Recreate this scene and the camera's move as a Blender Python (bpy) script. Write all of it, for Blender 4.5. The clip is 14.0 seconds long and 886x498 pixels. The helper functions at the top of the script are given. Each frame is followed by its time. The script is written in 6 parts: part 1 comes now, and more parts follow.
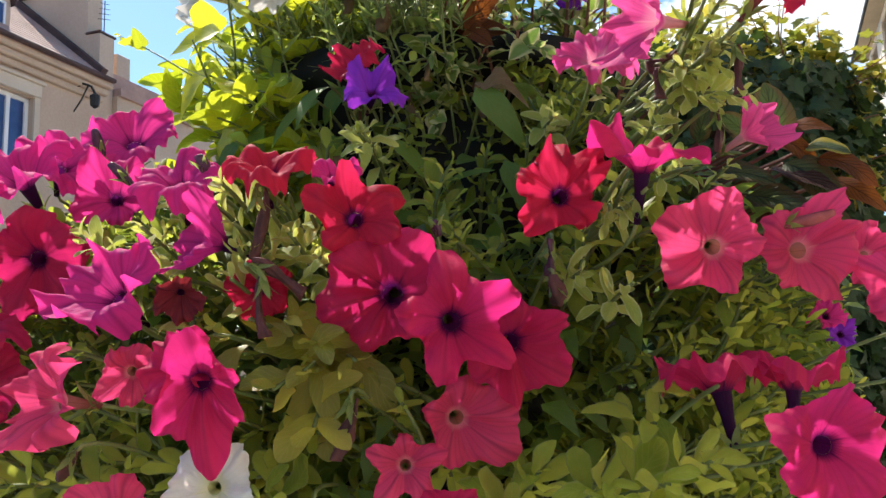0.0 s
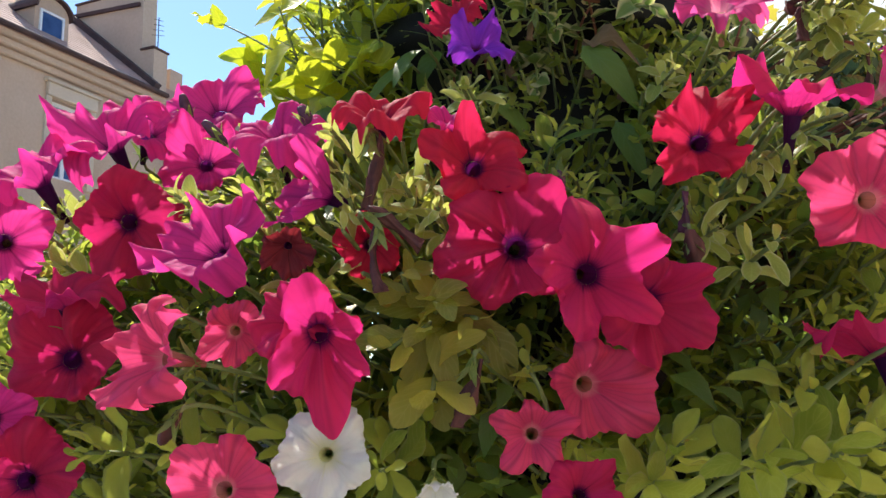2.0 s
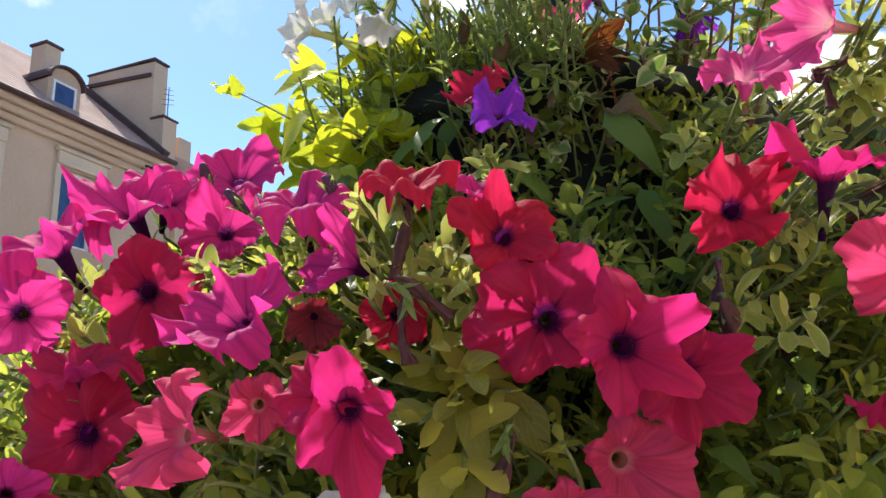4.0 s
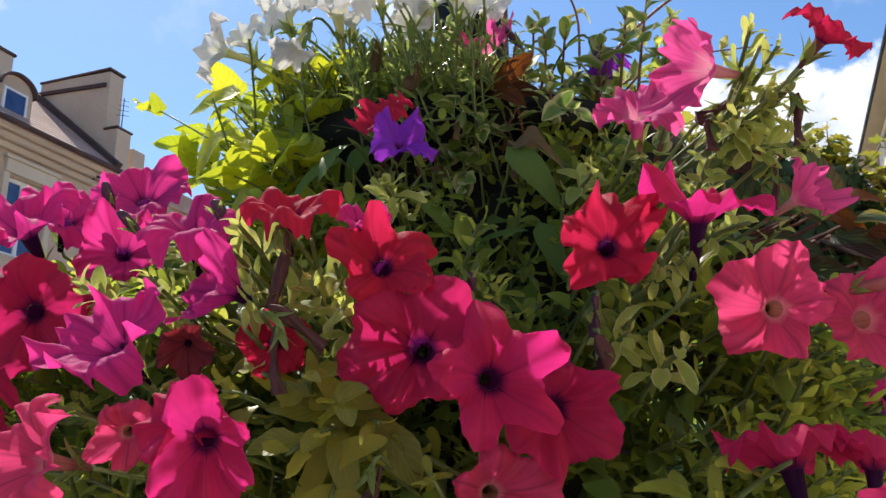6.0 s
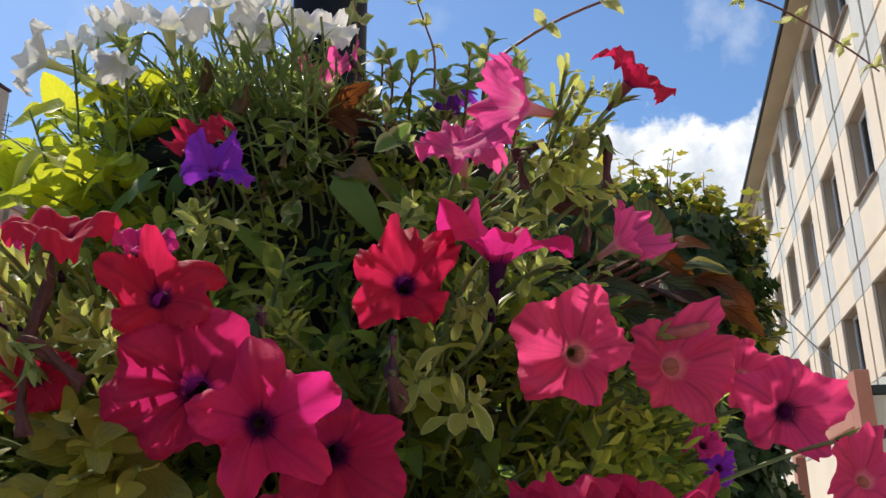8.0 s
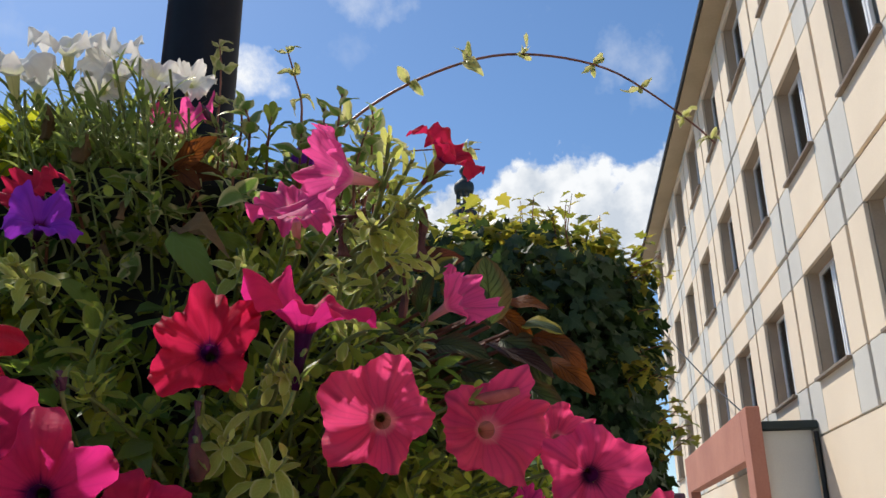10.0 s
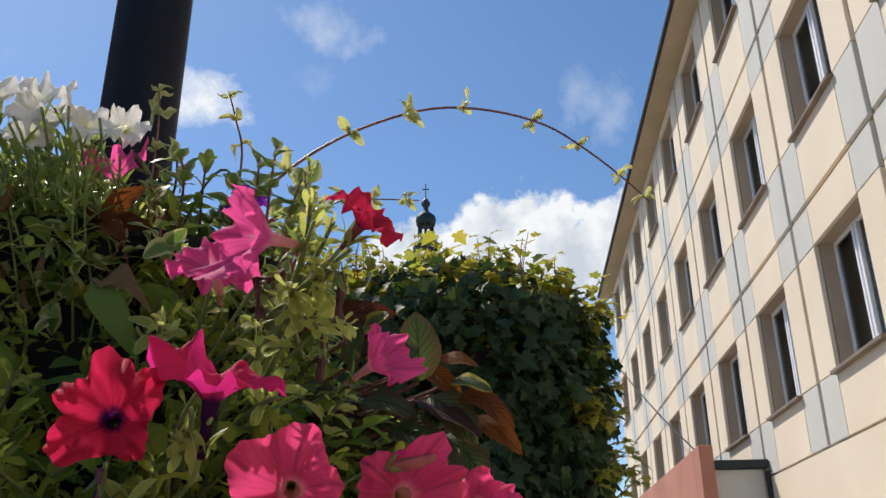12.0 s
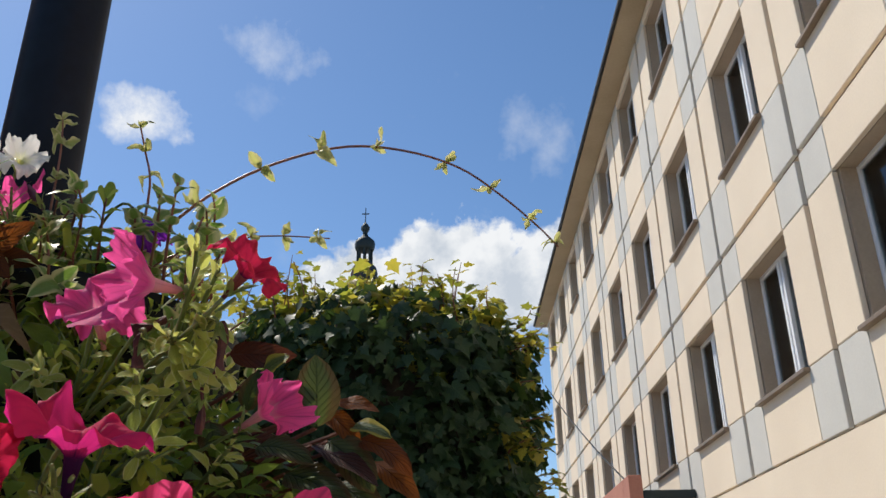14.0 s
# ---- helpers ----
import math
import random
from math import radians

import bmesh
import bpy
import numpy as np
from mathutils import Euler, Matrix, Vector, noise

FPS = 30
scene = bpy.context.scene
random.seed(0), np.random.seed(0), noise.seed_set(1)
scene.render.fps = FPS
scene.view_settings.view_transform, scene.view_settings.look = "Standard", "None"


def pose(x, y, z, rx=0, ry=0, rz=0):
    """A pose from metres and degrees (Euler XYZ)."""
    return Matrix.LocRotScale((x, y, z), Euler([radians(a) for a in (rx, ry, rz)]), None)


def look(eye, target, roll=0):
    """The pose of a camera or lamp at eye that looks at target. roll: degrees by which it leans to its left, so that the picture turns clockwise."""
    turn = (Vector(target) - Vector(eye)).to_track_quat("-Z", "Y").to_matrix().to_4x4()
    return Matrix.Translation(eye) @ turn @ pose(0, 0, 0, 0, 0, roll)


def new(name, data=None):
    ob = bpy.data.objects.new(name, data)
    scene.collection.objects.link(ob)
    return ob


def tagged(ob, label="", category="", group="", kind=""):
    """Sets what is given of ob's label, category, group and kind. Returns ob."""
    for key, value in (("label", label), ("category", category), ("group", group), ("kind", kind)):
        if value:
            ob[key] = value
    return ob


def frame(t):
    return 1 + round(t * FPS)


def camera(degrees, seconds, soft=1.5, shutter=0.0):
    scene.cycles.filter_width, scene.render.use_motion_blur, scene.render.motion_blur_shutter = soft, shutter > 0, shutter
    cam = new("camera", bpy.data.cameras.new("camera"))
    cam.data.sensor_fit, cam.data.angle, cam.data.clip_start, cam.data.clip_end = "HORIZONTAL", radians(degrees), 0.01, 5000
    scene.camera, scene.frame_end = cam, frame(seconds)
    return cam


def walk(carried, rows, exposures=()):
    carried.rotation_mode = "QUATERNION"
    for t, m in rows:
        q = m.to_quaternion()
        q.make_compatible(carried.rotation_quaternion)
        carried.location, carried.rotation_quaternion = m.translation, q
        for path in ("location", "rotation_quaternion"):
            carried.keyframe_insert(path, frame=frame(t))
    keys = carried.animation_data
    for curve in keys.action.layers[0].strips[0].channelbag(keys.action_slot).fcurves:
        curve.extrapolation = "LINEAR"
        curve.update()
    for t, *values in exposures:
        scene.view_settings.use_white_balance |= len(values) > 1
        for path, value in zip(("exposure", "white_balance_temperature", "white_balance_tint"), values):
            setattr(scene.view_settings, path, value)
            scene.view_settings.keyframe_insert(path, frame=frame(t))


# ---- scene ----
cam = camera(54.7, 14.0)
METRES, EYE, TILT, LEAN, TURN = 0.34, 1.5, 0.0, 0.0, 20.7
ROWS = [
    (0.0, 0.0, 0.0, 0.0, 0.28, 9.12, 1.72),
    (0.5, -0.0334, 0.0155, -0.018, 1.28, 9.24, 1.61),
    (1.0, -0.0801, 0.0372, -0.0401, 2.32, 9.38, 1.47),
    (1.5, -0.1082, 0.0692, -0.0614, 2.89, 9.54, 1.18),
    (2.0, -0.1303, 0.1253, -0.0748, 3.19, 10.11, 1.0),
    (2.5, -0.153, 0.1665, -0.08, 3.36, 11.24, 1.08),
    (3.0, -0.1707, 0.1663, -0.0672, 3.45, 12.91, 1.48),
    (5.5, -0.1051, 0.112, -0.056, 3.44, 15.29, 0.76),
    (6.0, -0.0494, 0.1426, -0.0494, 0.32, 15.83, 0.34),
    (6.5, -0.0067, 0.1631, -0.0496, -1.75, 16.18, 0.26),
    (7.0, 0.0407, 0.1962, -0.0478, -3.77, 16.69, 0.22),
    (7.5, 0.0704, 0.2107, -0.0437, -5.09, 17.45, 0.2),
    (8.0, 0.1106, 0.2044, -0.0303, -6.78, 18.13, 0.31),
    (8.5, 0.1464, 0.1832, -0.0173, -8.56, 18.53, 0.46),
    (9.0, 0.1894, 0.159, -0.0067, -10.47, 19.03, 0.66),
    (11.5, 0.3124, 0.1008, 0.0512, -14.78, 21.78, 0.49),
    (12.0, 0.3226, 0.0908, 0.0661, -15.72, 22.26, 0.47),
    (12.5, 0.3328, 0.0743, 0.0757, -16.61, 22.65, 0.42),
    (13.0, 0.3544, 0.0664, 0.0824, -17.93, 23.11, 0.43),
    (13.5, 0.3789, 0.0656, 0.0954, -19.12, 23.41, 0.68),
    (14.0, 0.4028, 0.0627, 0.1115, -20.01, 23.93, 0.78),
]
walk(cam, [(t, pose(0, 0, EYE, TILT, LEAN, TURN) @ pose(METRES * x, METRES * y, METRES * z, 90 + pitch, roll, yaw)) for t, x, y, z, yaw, pitch, roll in ROWS],
     [(0.0, 0.62), (3.0, 0.64), (5.5, 0.34), (7.0, 0.17), (9.0, -0.06), (11.5, -0.12), (14.0, -0.2)])

# ---- light ----
SUN_AZ, SUN_EL = radians(-50), radians(54)   # azimuth from +y towards +x
world = bpy.data.worlds.new("world")
scene.world = world
world.use_nodes = True
wn, wl = world.node_tree.nodes, world.node_tree.links
sky = wn.new("ShaderNodeTexSky")
sky.sky_type, sky.sun_disc = "NISHITA", False
sky.sun_elevation, sky.sun_rotation = SUN_EL, SUN_AZ
sky.air_density, sky.dust_density, sky.ozone_density = 1.0, 0.3, 3.2
wn["Background"].inputs["Strength"].default_value = 0.15
rich = wn.new("ShaderNodeHueSaturation")
rich.inputs["Saturation"].default_value = 1.12
wl.new(sky.outputs[0], rich.inputs["Color"])
wl.new(rich.outputs[0], wn["Background"].inputs["Color"])
sun = new("sun", bpy.data.lights.new("sun", "SUN"))
sun.data.energy, sun.data.angle, sun.data.color = 5.0, radians(0.53), (1.0, 0.93, 0.82)
sun_dir = Vector((math.sin(SUN_AZ) * math.cos(SUN_EL), math.cos(SUN_AZ) * math.cos(SUN_EL), math.sin(SUN_EL)))
sun.matrix_basis = look(sun_dir * 40, (0, 0, 0))


# ---- materials ----
def material(name):
    m = bpy.data.materials.new(name)
    m.use_nodes = True
    nt = m.node_tree
    return m, nt.nodes, nt.links, nt.nodes["Principled BSDF"]


def ramp(nodes, stops):
    r = nodes.new("ShaderNodeValToRGB")
    els = r.color_ramp.elements
    while len(els) < len(stops):
        els.new(0.5)
    for e, (p, c) in zip(els, stops):
        e.position, e.color = p, (*c, 1)
    return r


def math_node(nodes, links, op, a, b=None):
    n = nodes.new("ShaderNodeMath")
    n.operation = op
    for i, v in enumerate((a, b)):
        if v is None:
            continue
        if isinstance(v, (int, float)):
            n.inputs[i].default_value = v
        else:
            links.new(v, n.inputs[i])
    return n.outputs[0]


def blend(nodes, links, fac, a, b, mode="MIX"):
    n = nodes.new("ShaderNodeMix")
    n.data_type, n.blend_type = "RGBA", mode
    for i, v in ((0, fac), (6, a), (7, b)):
        if isinstance(v, tuple):
            n.inputs[i].default_value = (*v, 1)
        elif isinstance(v, (int, float)):
            n.inputs[i].default_value = v
        else:
            links.new(v, n.inputs[i])
    return n.outputs[2]


def bump(nodes, links, height, strength, distance, bsdf):
    b = nodes.new("ShaderNodeBump")
    b.inputs["Strength"].default_value, b.inputs["Distance"].default_value = strength, distance
    links.new(height, b.inputs["Height"])
    links.new(b.outputs[0], bsdf.inputs["Normal"])
    return b


def plain(name, c1, c2, scale=8.0, rough=0.7, metal=0.0, bump_d=0.002, fine=60.0, spec=0.5):
    """A worn surface: two colours in soft patches, fine grain and relief."""
    m, n, l, p = material(name)
    tc = n.new("ShaderNodeTexCoord")
    a = n.new("ShaderNodeTexNoise")
    a.inputs["Scale"].default_value, a.inputs["Detail"].default_value = scale, 6
    f = n.new("ShaderNodeTexNoise")
    f.inputs["Scale"].default_value, f.inputs["Detail"].default_value = fine, 3
    l.new(tc.outputs["Object"], a.inputs["Vector"])
    l.new(tc.outputs["Object"], f.inputs["Vector"])
    mixf = math_node(n, l, "ADD", math_node(n, l, "MULTIPLY", a.outputs[0], 0.7), math_node(n, l, "MULTIPLY", f.outputs[0], 0.3))
    r = ramp(n, [(0.35, c1), (0.65, c2)])
    l.new(mixf, r.inputs[0])
    l.new(r.outputs[0], p.inputs["Base Color"])
    p.inputs["Roughness"].default_value, p.inputs["Metallic"].default_value = rough, metal
    p.inputs["Specular IOR Level"].default_value = spec
    bump(n, l, f.outputs[0], 0.35, bump_d, p)
    return m


def thin(name, front, through_c, amount, veins=0.3, centre=None, rough=0.65, vein_c=None, inner=0.3):
    """A petal: colour on its face, another where light shines through, fine radial veins. UV: u round, v outwards."""
    m, n, l, p = material(name)
    uv = n.new("ShaderNodeUVMap")
    sep = n.new("ShaderNodeSeparateXYZ")
    l.new(uv.outputs[0], sep.inputs[0])
    tc = n.new("ShaderNodeTexCoord")
    ns = n.new("ShaderNodeTexNoise")
    ns.inputs["Scale"].default_value, ns.inputs["Detail"].default_value = 260, 5
    l.new(tc.outputs["Object"], ns.inputs["Vector"])
    big = n.new("ShaderNodeTexNoise")
    big.inputs["Scale"].default_value, big.inputs["Detail"].default_value = 30, 3
    l.new(tc.outputs["Object"], big.inputs["Vector"])
    wob = math_node(n, l, "ADD", sep.outputs[0], math_node(n, l, "MULTIPLY", big.outputs[0], 0.05))
    s = math_node(n, l, "SINE", math_node(n, l, "MULTIPLY", wob, 2 * math.pi * 35))
    vein = math_node(n, l, "POWER", math_node(n, l, "MULTIPLY", math_node(n, l, "ADD", s, 1.0), 0.5), 5.0)
    rib = math_node(n, l, "POWER", math_node(n, l, "ABSOLUTE", math_node(n, l, "COSINE", math_node(n, l, "MULTIPLY", sep.outputs[0], 5 * math.pi))), 90.0)
    vein = math_node(n, l, "MAXIMUM", math_node(n, l, "MULTIPLY", vein, 0.35), rib)
    fac = math_node(n, l, "MULTIPLY", vein, veins)
    dark = vein_c or tuple(c * 0.35 for c in front)
    soft = blend(n, l, math_node(n, l, "MULTIPLY", big.outputs[0], 0.5), front, tuple(min(1, c * 1.25 + 0.01) for c in front))
    col = blend(n, l, fac, soft, dark)
    tcol = blend(n, l, fac, through_c, tuple(c * 0.45 for c in through_c))
    body = ramp(n, [(0.15, (0.60, 0.60, 0.60)), (0.9, (1, 1, 1))])      # the petal thins towards its rim
    l.new(math_node(n, l, "ADD", sep.outputs[1], math_node(n, l, "MULTIPLY", math_node(n, l, "SUBTRACT", big.outputs[0], 0.5), 0.5)), body.inputs[0])
    tcol = blend(n, l, 1.0, tcol, body.outputs[0], "MULTIPLY")
    if centre:
        cr = ramp(n, [(inner * 0.1, (1, 1, 1)), (inner, (0, 0, 0))])
        ragged = math_node(n, l, "ADD", sep.outputs[1], math_node(n, l, "MULTIPLY", math_node(n, l, "SUBTRACT", big.outputs[0], 0.5), 0.25 * inner + 0.05))
        ragged = math_node(n, l, "SUBTRACT", ragged, math_node(n, l, "MULTIPLY", vein, 0.45 * inner))
        l.new(ragged, cr.inputs[0])
        col = blend(n, l, cr.outputs[0], col, centre)
        tcol = blend(n, l, cr.outputs[0], tcol, centre)
    l.new(col, p.inputs["Base Color"])
    p.inputs["Roughness"].default_value = rough
    p.inputs["Specular IOR Level"].default_value = 0.12
    bump(n, l, math_node(n, l, "ADD", ns.outputs[0], math_node(n, l, "MULTIPLY", vein, 0.35)), 0.5, 0.0018, p)
    t = n.new("ShaderNodeBsdfTranslucent")
    l.new(tcol, t.inputs["Color"])
    mx = n.new("ShaderNodeMixShader")
    mx.inputs[0].default_value = amount
    l.new(p.outputs[0], mx.inputs[1])
    l.new(t.outputs[0], mx.inputs[2])
    l.new(mx.outputs[0], n["Material Output"].inputs["Surface"])
    return m


def leafy(name, ca, cb, ta, tb, amount=0.4, rough=0.42, vein_c=None, vein_f=0.35, margin=None, per="object", side=7.0, spec=0.38, relief=0.3, depth=0.0012, edge=(0.22, 0.36)):
    """A leaf: colours a..b by piece, midrib and side veins, blotches. UV: u across (0.5 at the midrib), v along."""
    m, n, l, p = material(name)
    uv = n.new("ShaderNodeUVMap")
    sep = n.new("ShaderNodeSeparateXYZ")
    l.new(uv.outputs[0], sep.inputs[0])
    if per == "object":
        rnd = n.new("ShaderNodeObjectInfo").outputs["Random"]
    else:
        rnd = n.new("ShaderNodeNewGeometry").outputs["Random Per Island"]
    tc = n.new("ShaderNodeTexCoord")
    ns = n.new("ShaderNodeTexNoise")
    ns.inputs["Scale"].default_value, ns.inputs["Detail"].default_value = (3.0 if per == "object" else 60.0), 5
    l.new(tc.outputs["Object"], ns.inputs["Vector"])
    pick = math_node(n, l, "ADD", math_node(n, l, "MULTIPLY", rnd, 0.8), math_node(n, l, "MULTIPLY", math_node(n, l, "SUBTRACT", ns.outputs[0], 0.4), 0.6))
    pick.node.use_clamp = True
    col, tcol = blend(n, l, pick, ca, cb), blend(n, l, pick, ta, tb)
    off = math_node(n, l, "ABSOLUTE", math_node(n, l, "SUBTRACT", sep.outputs[0], 0.5))
    mid = math_node(n, l, "POWER", math_node(n, l, "SUBTRACT", 1.0, off), 60.0)
    sv = math_node(n, l, "SINE", math_node(n, l, "MULTIPLY", math_node(n, l, "SUBTRACT", sep.outputs[1], math_node(n, l, "MULTIPLY", off, 0.7)), 2 * math.pi * side))
    sv = math_node(n, l, "POWER", math_node(n, l, "MULTIPLY", math_node(n, l, "ADD", sv, 1.0), 0.5), 9.0)
    vein = math_node(n, l, "MAXIMUM", mid, math_node(n, l, "MULTIPLY", sv, 0.6))
    vc = vein_c or tuple(min(1, c * 1.7 + 0.02) for c in cb)
    f = math_node(n, l, "MULTIPLY", vein, vein_f)
    col, tcol = blend(n, l, f, col, vc), blend(n, l, f, tcol, vc)
    if margin:
        e = ramp(n, [(edge[0], (0, 0, 0)), (edge[1], (1, 1, 1))])
        l.new(math_node(n, l, "ADD", off, math_node(n, l, "MULTIPLY", math_node(n, l, "SUBTRACT", ns.outputs[0], 0.5), 0.25)), e.inputs[0])
        col, tcol = blend(n, l, e.outputs[0], col, margin), blend(n, l, e.outputs[0], tcol, margin)
    l.new(col, p.inputs["Base Color"])
    p.inputs["Roughness"].default_value = rough
    p.inputs["Specular IOR Level"].default_value = spec
    bump(n, l, math_node(n, l, "SUBTRACT", math_node(n, l, "MULTIPLY", ns.outputs[0], 0.9), math_node(n, l, "MULTIPLY", vein, 0.5)), relief, depth, p)
    t = n.new("ShaderNodeBsdfTranslucent")
    l.new(tcol, t.inputs["Color"])
    mx = n.new("ShaderNodeMixShader")
    mx.inputs[0].default_value = amount
    l.new(p.outputs[0], mx.inputs[1])
    l.new(t.outputs[0], mx.inputs[2])
    l.new(mx.outputs[0], n["Material Output"].inputs["Surface"])
    return m


EYE_DARK = (0.085, 0.005, 0.06)
PETAL = {
    "magenta": thin("magenta_petal", (0.72, 0.042, 0.30), (0.96, 0.060, 0.37), 0.52, veins=0.5, centre=EYE_DARK, inner=0.15),
    "cerise": thin("cerise_petal", (0.56, 0.024, 0.095), (0.88, 0.036, 0.31), 0.45, centre=EYE_DARK, inner=0.15),
    "crimson": thin("crimson_petal", (0.50, 0.022, 0.085), (0.76, 0.028, 0.20), 0.45, centre=EYE_DARK, inner=0.16),
    "red": thin("red_petal", (0.52, 0.020, 0.060), (0.76, 0.026, 0.11), 0.45, centre=EYE_DARK, inner=0.13),
    "coral": thin("coral_petal", (0.78, 0.072, 0.18), (0.97, 0.09, 0.29), 0.47, veins=0.5, centre=(0.80, 0.24, 0.30), inner=0.14),
    "salmon": thin("salmon_petal", (0.72, 0.065, 0.22), (0.86, 0.065, 0.22), 0.45, veins=0.45, centre=(0.10, 0.015, 0.05), inner=0.18),
    "pink": thin("pink_petal", (0.90, 0.10, 0.34), (1.0, 0.12, 0.42), 0.55, veins=0.55, centre=(0.86, 0.30, 0.44), inner=0.28),
    "white": thin("white_petal", (0.80, 0.79, 0.77), (0.80, 0.78, 0.76), 0.4, veins=0.1, centre=(0.75, 0.74, 0.50), inner=0.3),
    "violet": thin("violet_petal", (0.26, 0.035, 0.55), (0.42, 0.05, 0.72), 0.40, centre=EYE_DARK, inner=0.14),
    "wilted": thin("wilted_petal", (0.16, 0.02, 0.03), (0.35, 0.03, 0.04), 0.3, veins=0.6),
}
PETAL["scarlet"] = PETAL["red"]
TUBE = {
    "magenta": thin("purple_throat", (0.03, 0.003, 0.035), (0.13, 0.008, 0.12), 0.35, veins=0.5),
    "coral": thin("coral_throat", (0.42, 0.14, 0.12), (0.66, 0.26, 0.22), 0.45, veins=0.5),
    "pink": thin("pink_throat", (0.75, 0.35, 0.38), (0.8, 0.4, 0.4), 0.4, veins=0.3),
    "white": thin("cream_throat", (0.70, 0.68, 0.36), (0.7, 0.7, 0.3), 0.4, veins=0.3),
}
TUBE["scarlet"] = thin("brownish_pink_throat", (0.20, 0.06, 0.06), (0.42, 0.12, 0.11), 0.4, veins=0.5)
TUBE["salmon"] = TUBE["cerise"] = TUBE["crimson"] = TUBE["red"] = TUBE["violet"] = TUBE["wilted"] = TUBE["magenta"]
GREENS = ((0.08, 0.13, 0.024), (0.28, 0.31, 0.06), (0.42, 0.54, 0.06), (0.92, 0.90, 0.15))
M_LEAF = leafy("petunia_leaf", *GREENS, 0.55, spec=0.2, rough=0.55, margin=(0.35, 0.38, 0.11), edge=(0.39, 0.48))
M_LEAF_OUT = leafy("outer_petunia_leaf", *GREENS, 0.55, per="island", spec=0.2, rough=0.55, margin=(0.35, 0.38, 0.11), edge=(0.39, 0.48))
M_YOUNG = leafy("young_leaf", (0.22, 0.28, 0.065), (0.42, 0.45, 0.13), (0.62, 0.68, 0.13), (0.92, 0.90, 0.24), 0.45, rough=0.65, spec=0.15, margin=(0.62, 0.64, 0.30), edge=(0.36, 0.46))
# petunia leaf in darker tones: the shade deep in the growth is painted in
M_LEAF_FILL = leafy("shade_toned_inner_leaf", (0.045, 0.09, 0.023), (0.12, 0.175, 0.04), (0.20, 0.34, 0.04), (0.44, 0.54, 0.07), 0.42, per="island")
M_OLIVE = leafy("olive_leaf", (0.17, 0.19, 0.045), (0.40, 0.35, 0.085), (0.46, 0.48, 0.05), (0.95, 0.82, 0.10), 0.52, rough=0.36)
M_LIME = leafy("lime_leaf", (0.26, 0.34, 0.025), (0.54, 0.54, 0.035), (0.52, 0.62, 0.025), (0.90, 0.85, 0.05), 0.5, rough=0.35)
M_BIG = leafy("glossy_leaf", (0.065, 0.13, 0.028), (0.14, 0.22, 0.05), (0.22, 0.38, 0.04), (0.36, 0.52, 0.07), 0.45, rough=0.45, side=5, spec=0.2)
THIN = ((0.10, 0.16, 0.05), (0.24, 0.29, 0.09), (0.3, 0.42, 0.08), (0.6, 0.66, 0.16))
M_NARROW = leafy("narrow_leaf", *THIN, 0.4)
M_NARROW_OUT = leafy("thin_narrow_leaf", *THIN, 0.4, per="island")
M_VARIEG = leafy("variegated_leaf", (0.08, 0.15, 0.045), (0.15, 0.24, 0.06), (0.22, 0.38, 0.05), (0.42, 0.54, 0.09), 0.45, margin=(0.60, 0.58, 0.27))
M_CRISP = leafy("pale_edged_leaf", (0.13, 0.17, 0.05), (0.26, 0.27, 0.09), (0.45, 0.50, 0.12), (0.75, 0.72, 0.25), 0.5, margin=(0.62, 0.58, 0.28))
M_COLEUS = leafy("dark_veined_leaf", (0.035, 0.06, 0.028), (0.07, 0.09, 0.038), (0.08, 0.12, 0.03), (0.16, 0.17, 0.03), 0.35, rough=0.55, vein_c=(0.010, 0.022, 0.011), vein_f=0.85, side=9, spec=0.3, margin=(0.10, 0.07, 0.025), relief=0.9, depth=0.005)
M_RUSSET = leafy("russet_leaf", (0.07, 0.025, 0.012), (0.12, 0.042, 0.015), (0.26, 0.065, 0.012), (0.48, 0.15, 0.02), 0.34, rough=0.6, vein_c=(0.04, 0.012, 0.006), vein_f=0.95, side=9, spec=0.15, relief=0.9, depth=0.005)
M_EDGED = leafy("yellow_edged_leaf", (0.045, 0.09, 0.045), (0.07, 0.11, 0.05), (0.14, 0.20, 0.04), (0.22, 0.26, 0.05), 0.35, rough=0.55, vein_c=(0.015, 0.03, 0.015), vein_f=0.8, side=9, spec=0.3, margin=(0.42, 0.36, 0.05), relief=0.9, depth=0.005)
M_RUDDY = leafy("ruddy_leaf", (0.045, 0.018, 0.014), (0.08, 0.030, 0.020), (0.12, 0.03, 0.015), (0.20, 0.06, 0.02), 0.3, rough=0.55, vein_c=(0.02, 0.008, 0.006), vein_f=0.8, side=9, spec=0.3, relief=0.9, depth=0.005)
M_DRY = leafy("dry_leaf", (0.11, 0.075, 0.04), (0.19, 0.13, 0.07), (0.3, 0.2, 0.09), (0.4, 0.27, 0.13), 0.3, rough=0.85, spec=0.1)
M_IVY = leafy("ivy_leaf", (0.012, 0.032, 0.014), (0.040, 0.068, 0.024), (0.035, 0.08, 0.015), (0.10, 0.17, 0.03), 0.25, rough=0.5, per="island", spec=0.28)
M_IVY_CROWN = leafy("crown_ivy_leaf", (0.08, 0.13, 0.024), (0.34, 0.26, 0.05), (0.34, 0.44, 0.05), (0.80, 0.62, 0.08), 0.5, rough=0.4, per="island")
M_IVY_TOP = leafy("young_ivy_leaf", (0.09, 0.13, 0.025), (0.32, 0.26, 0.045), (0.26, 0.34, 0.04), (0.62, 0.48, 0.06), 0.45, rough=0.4)
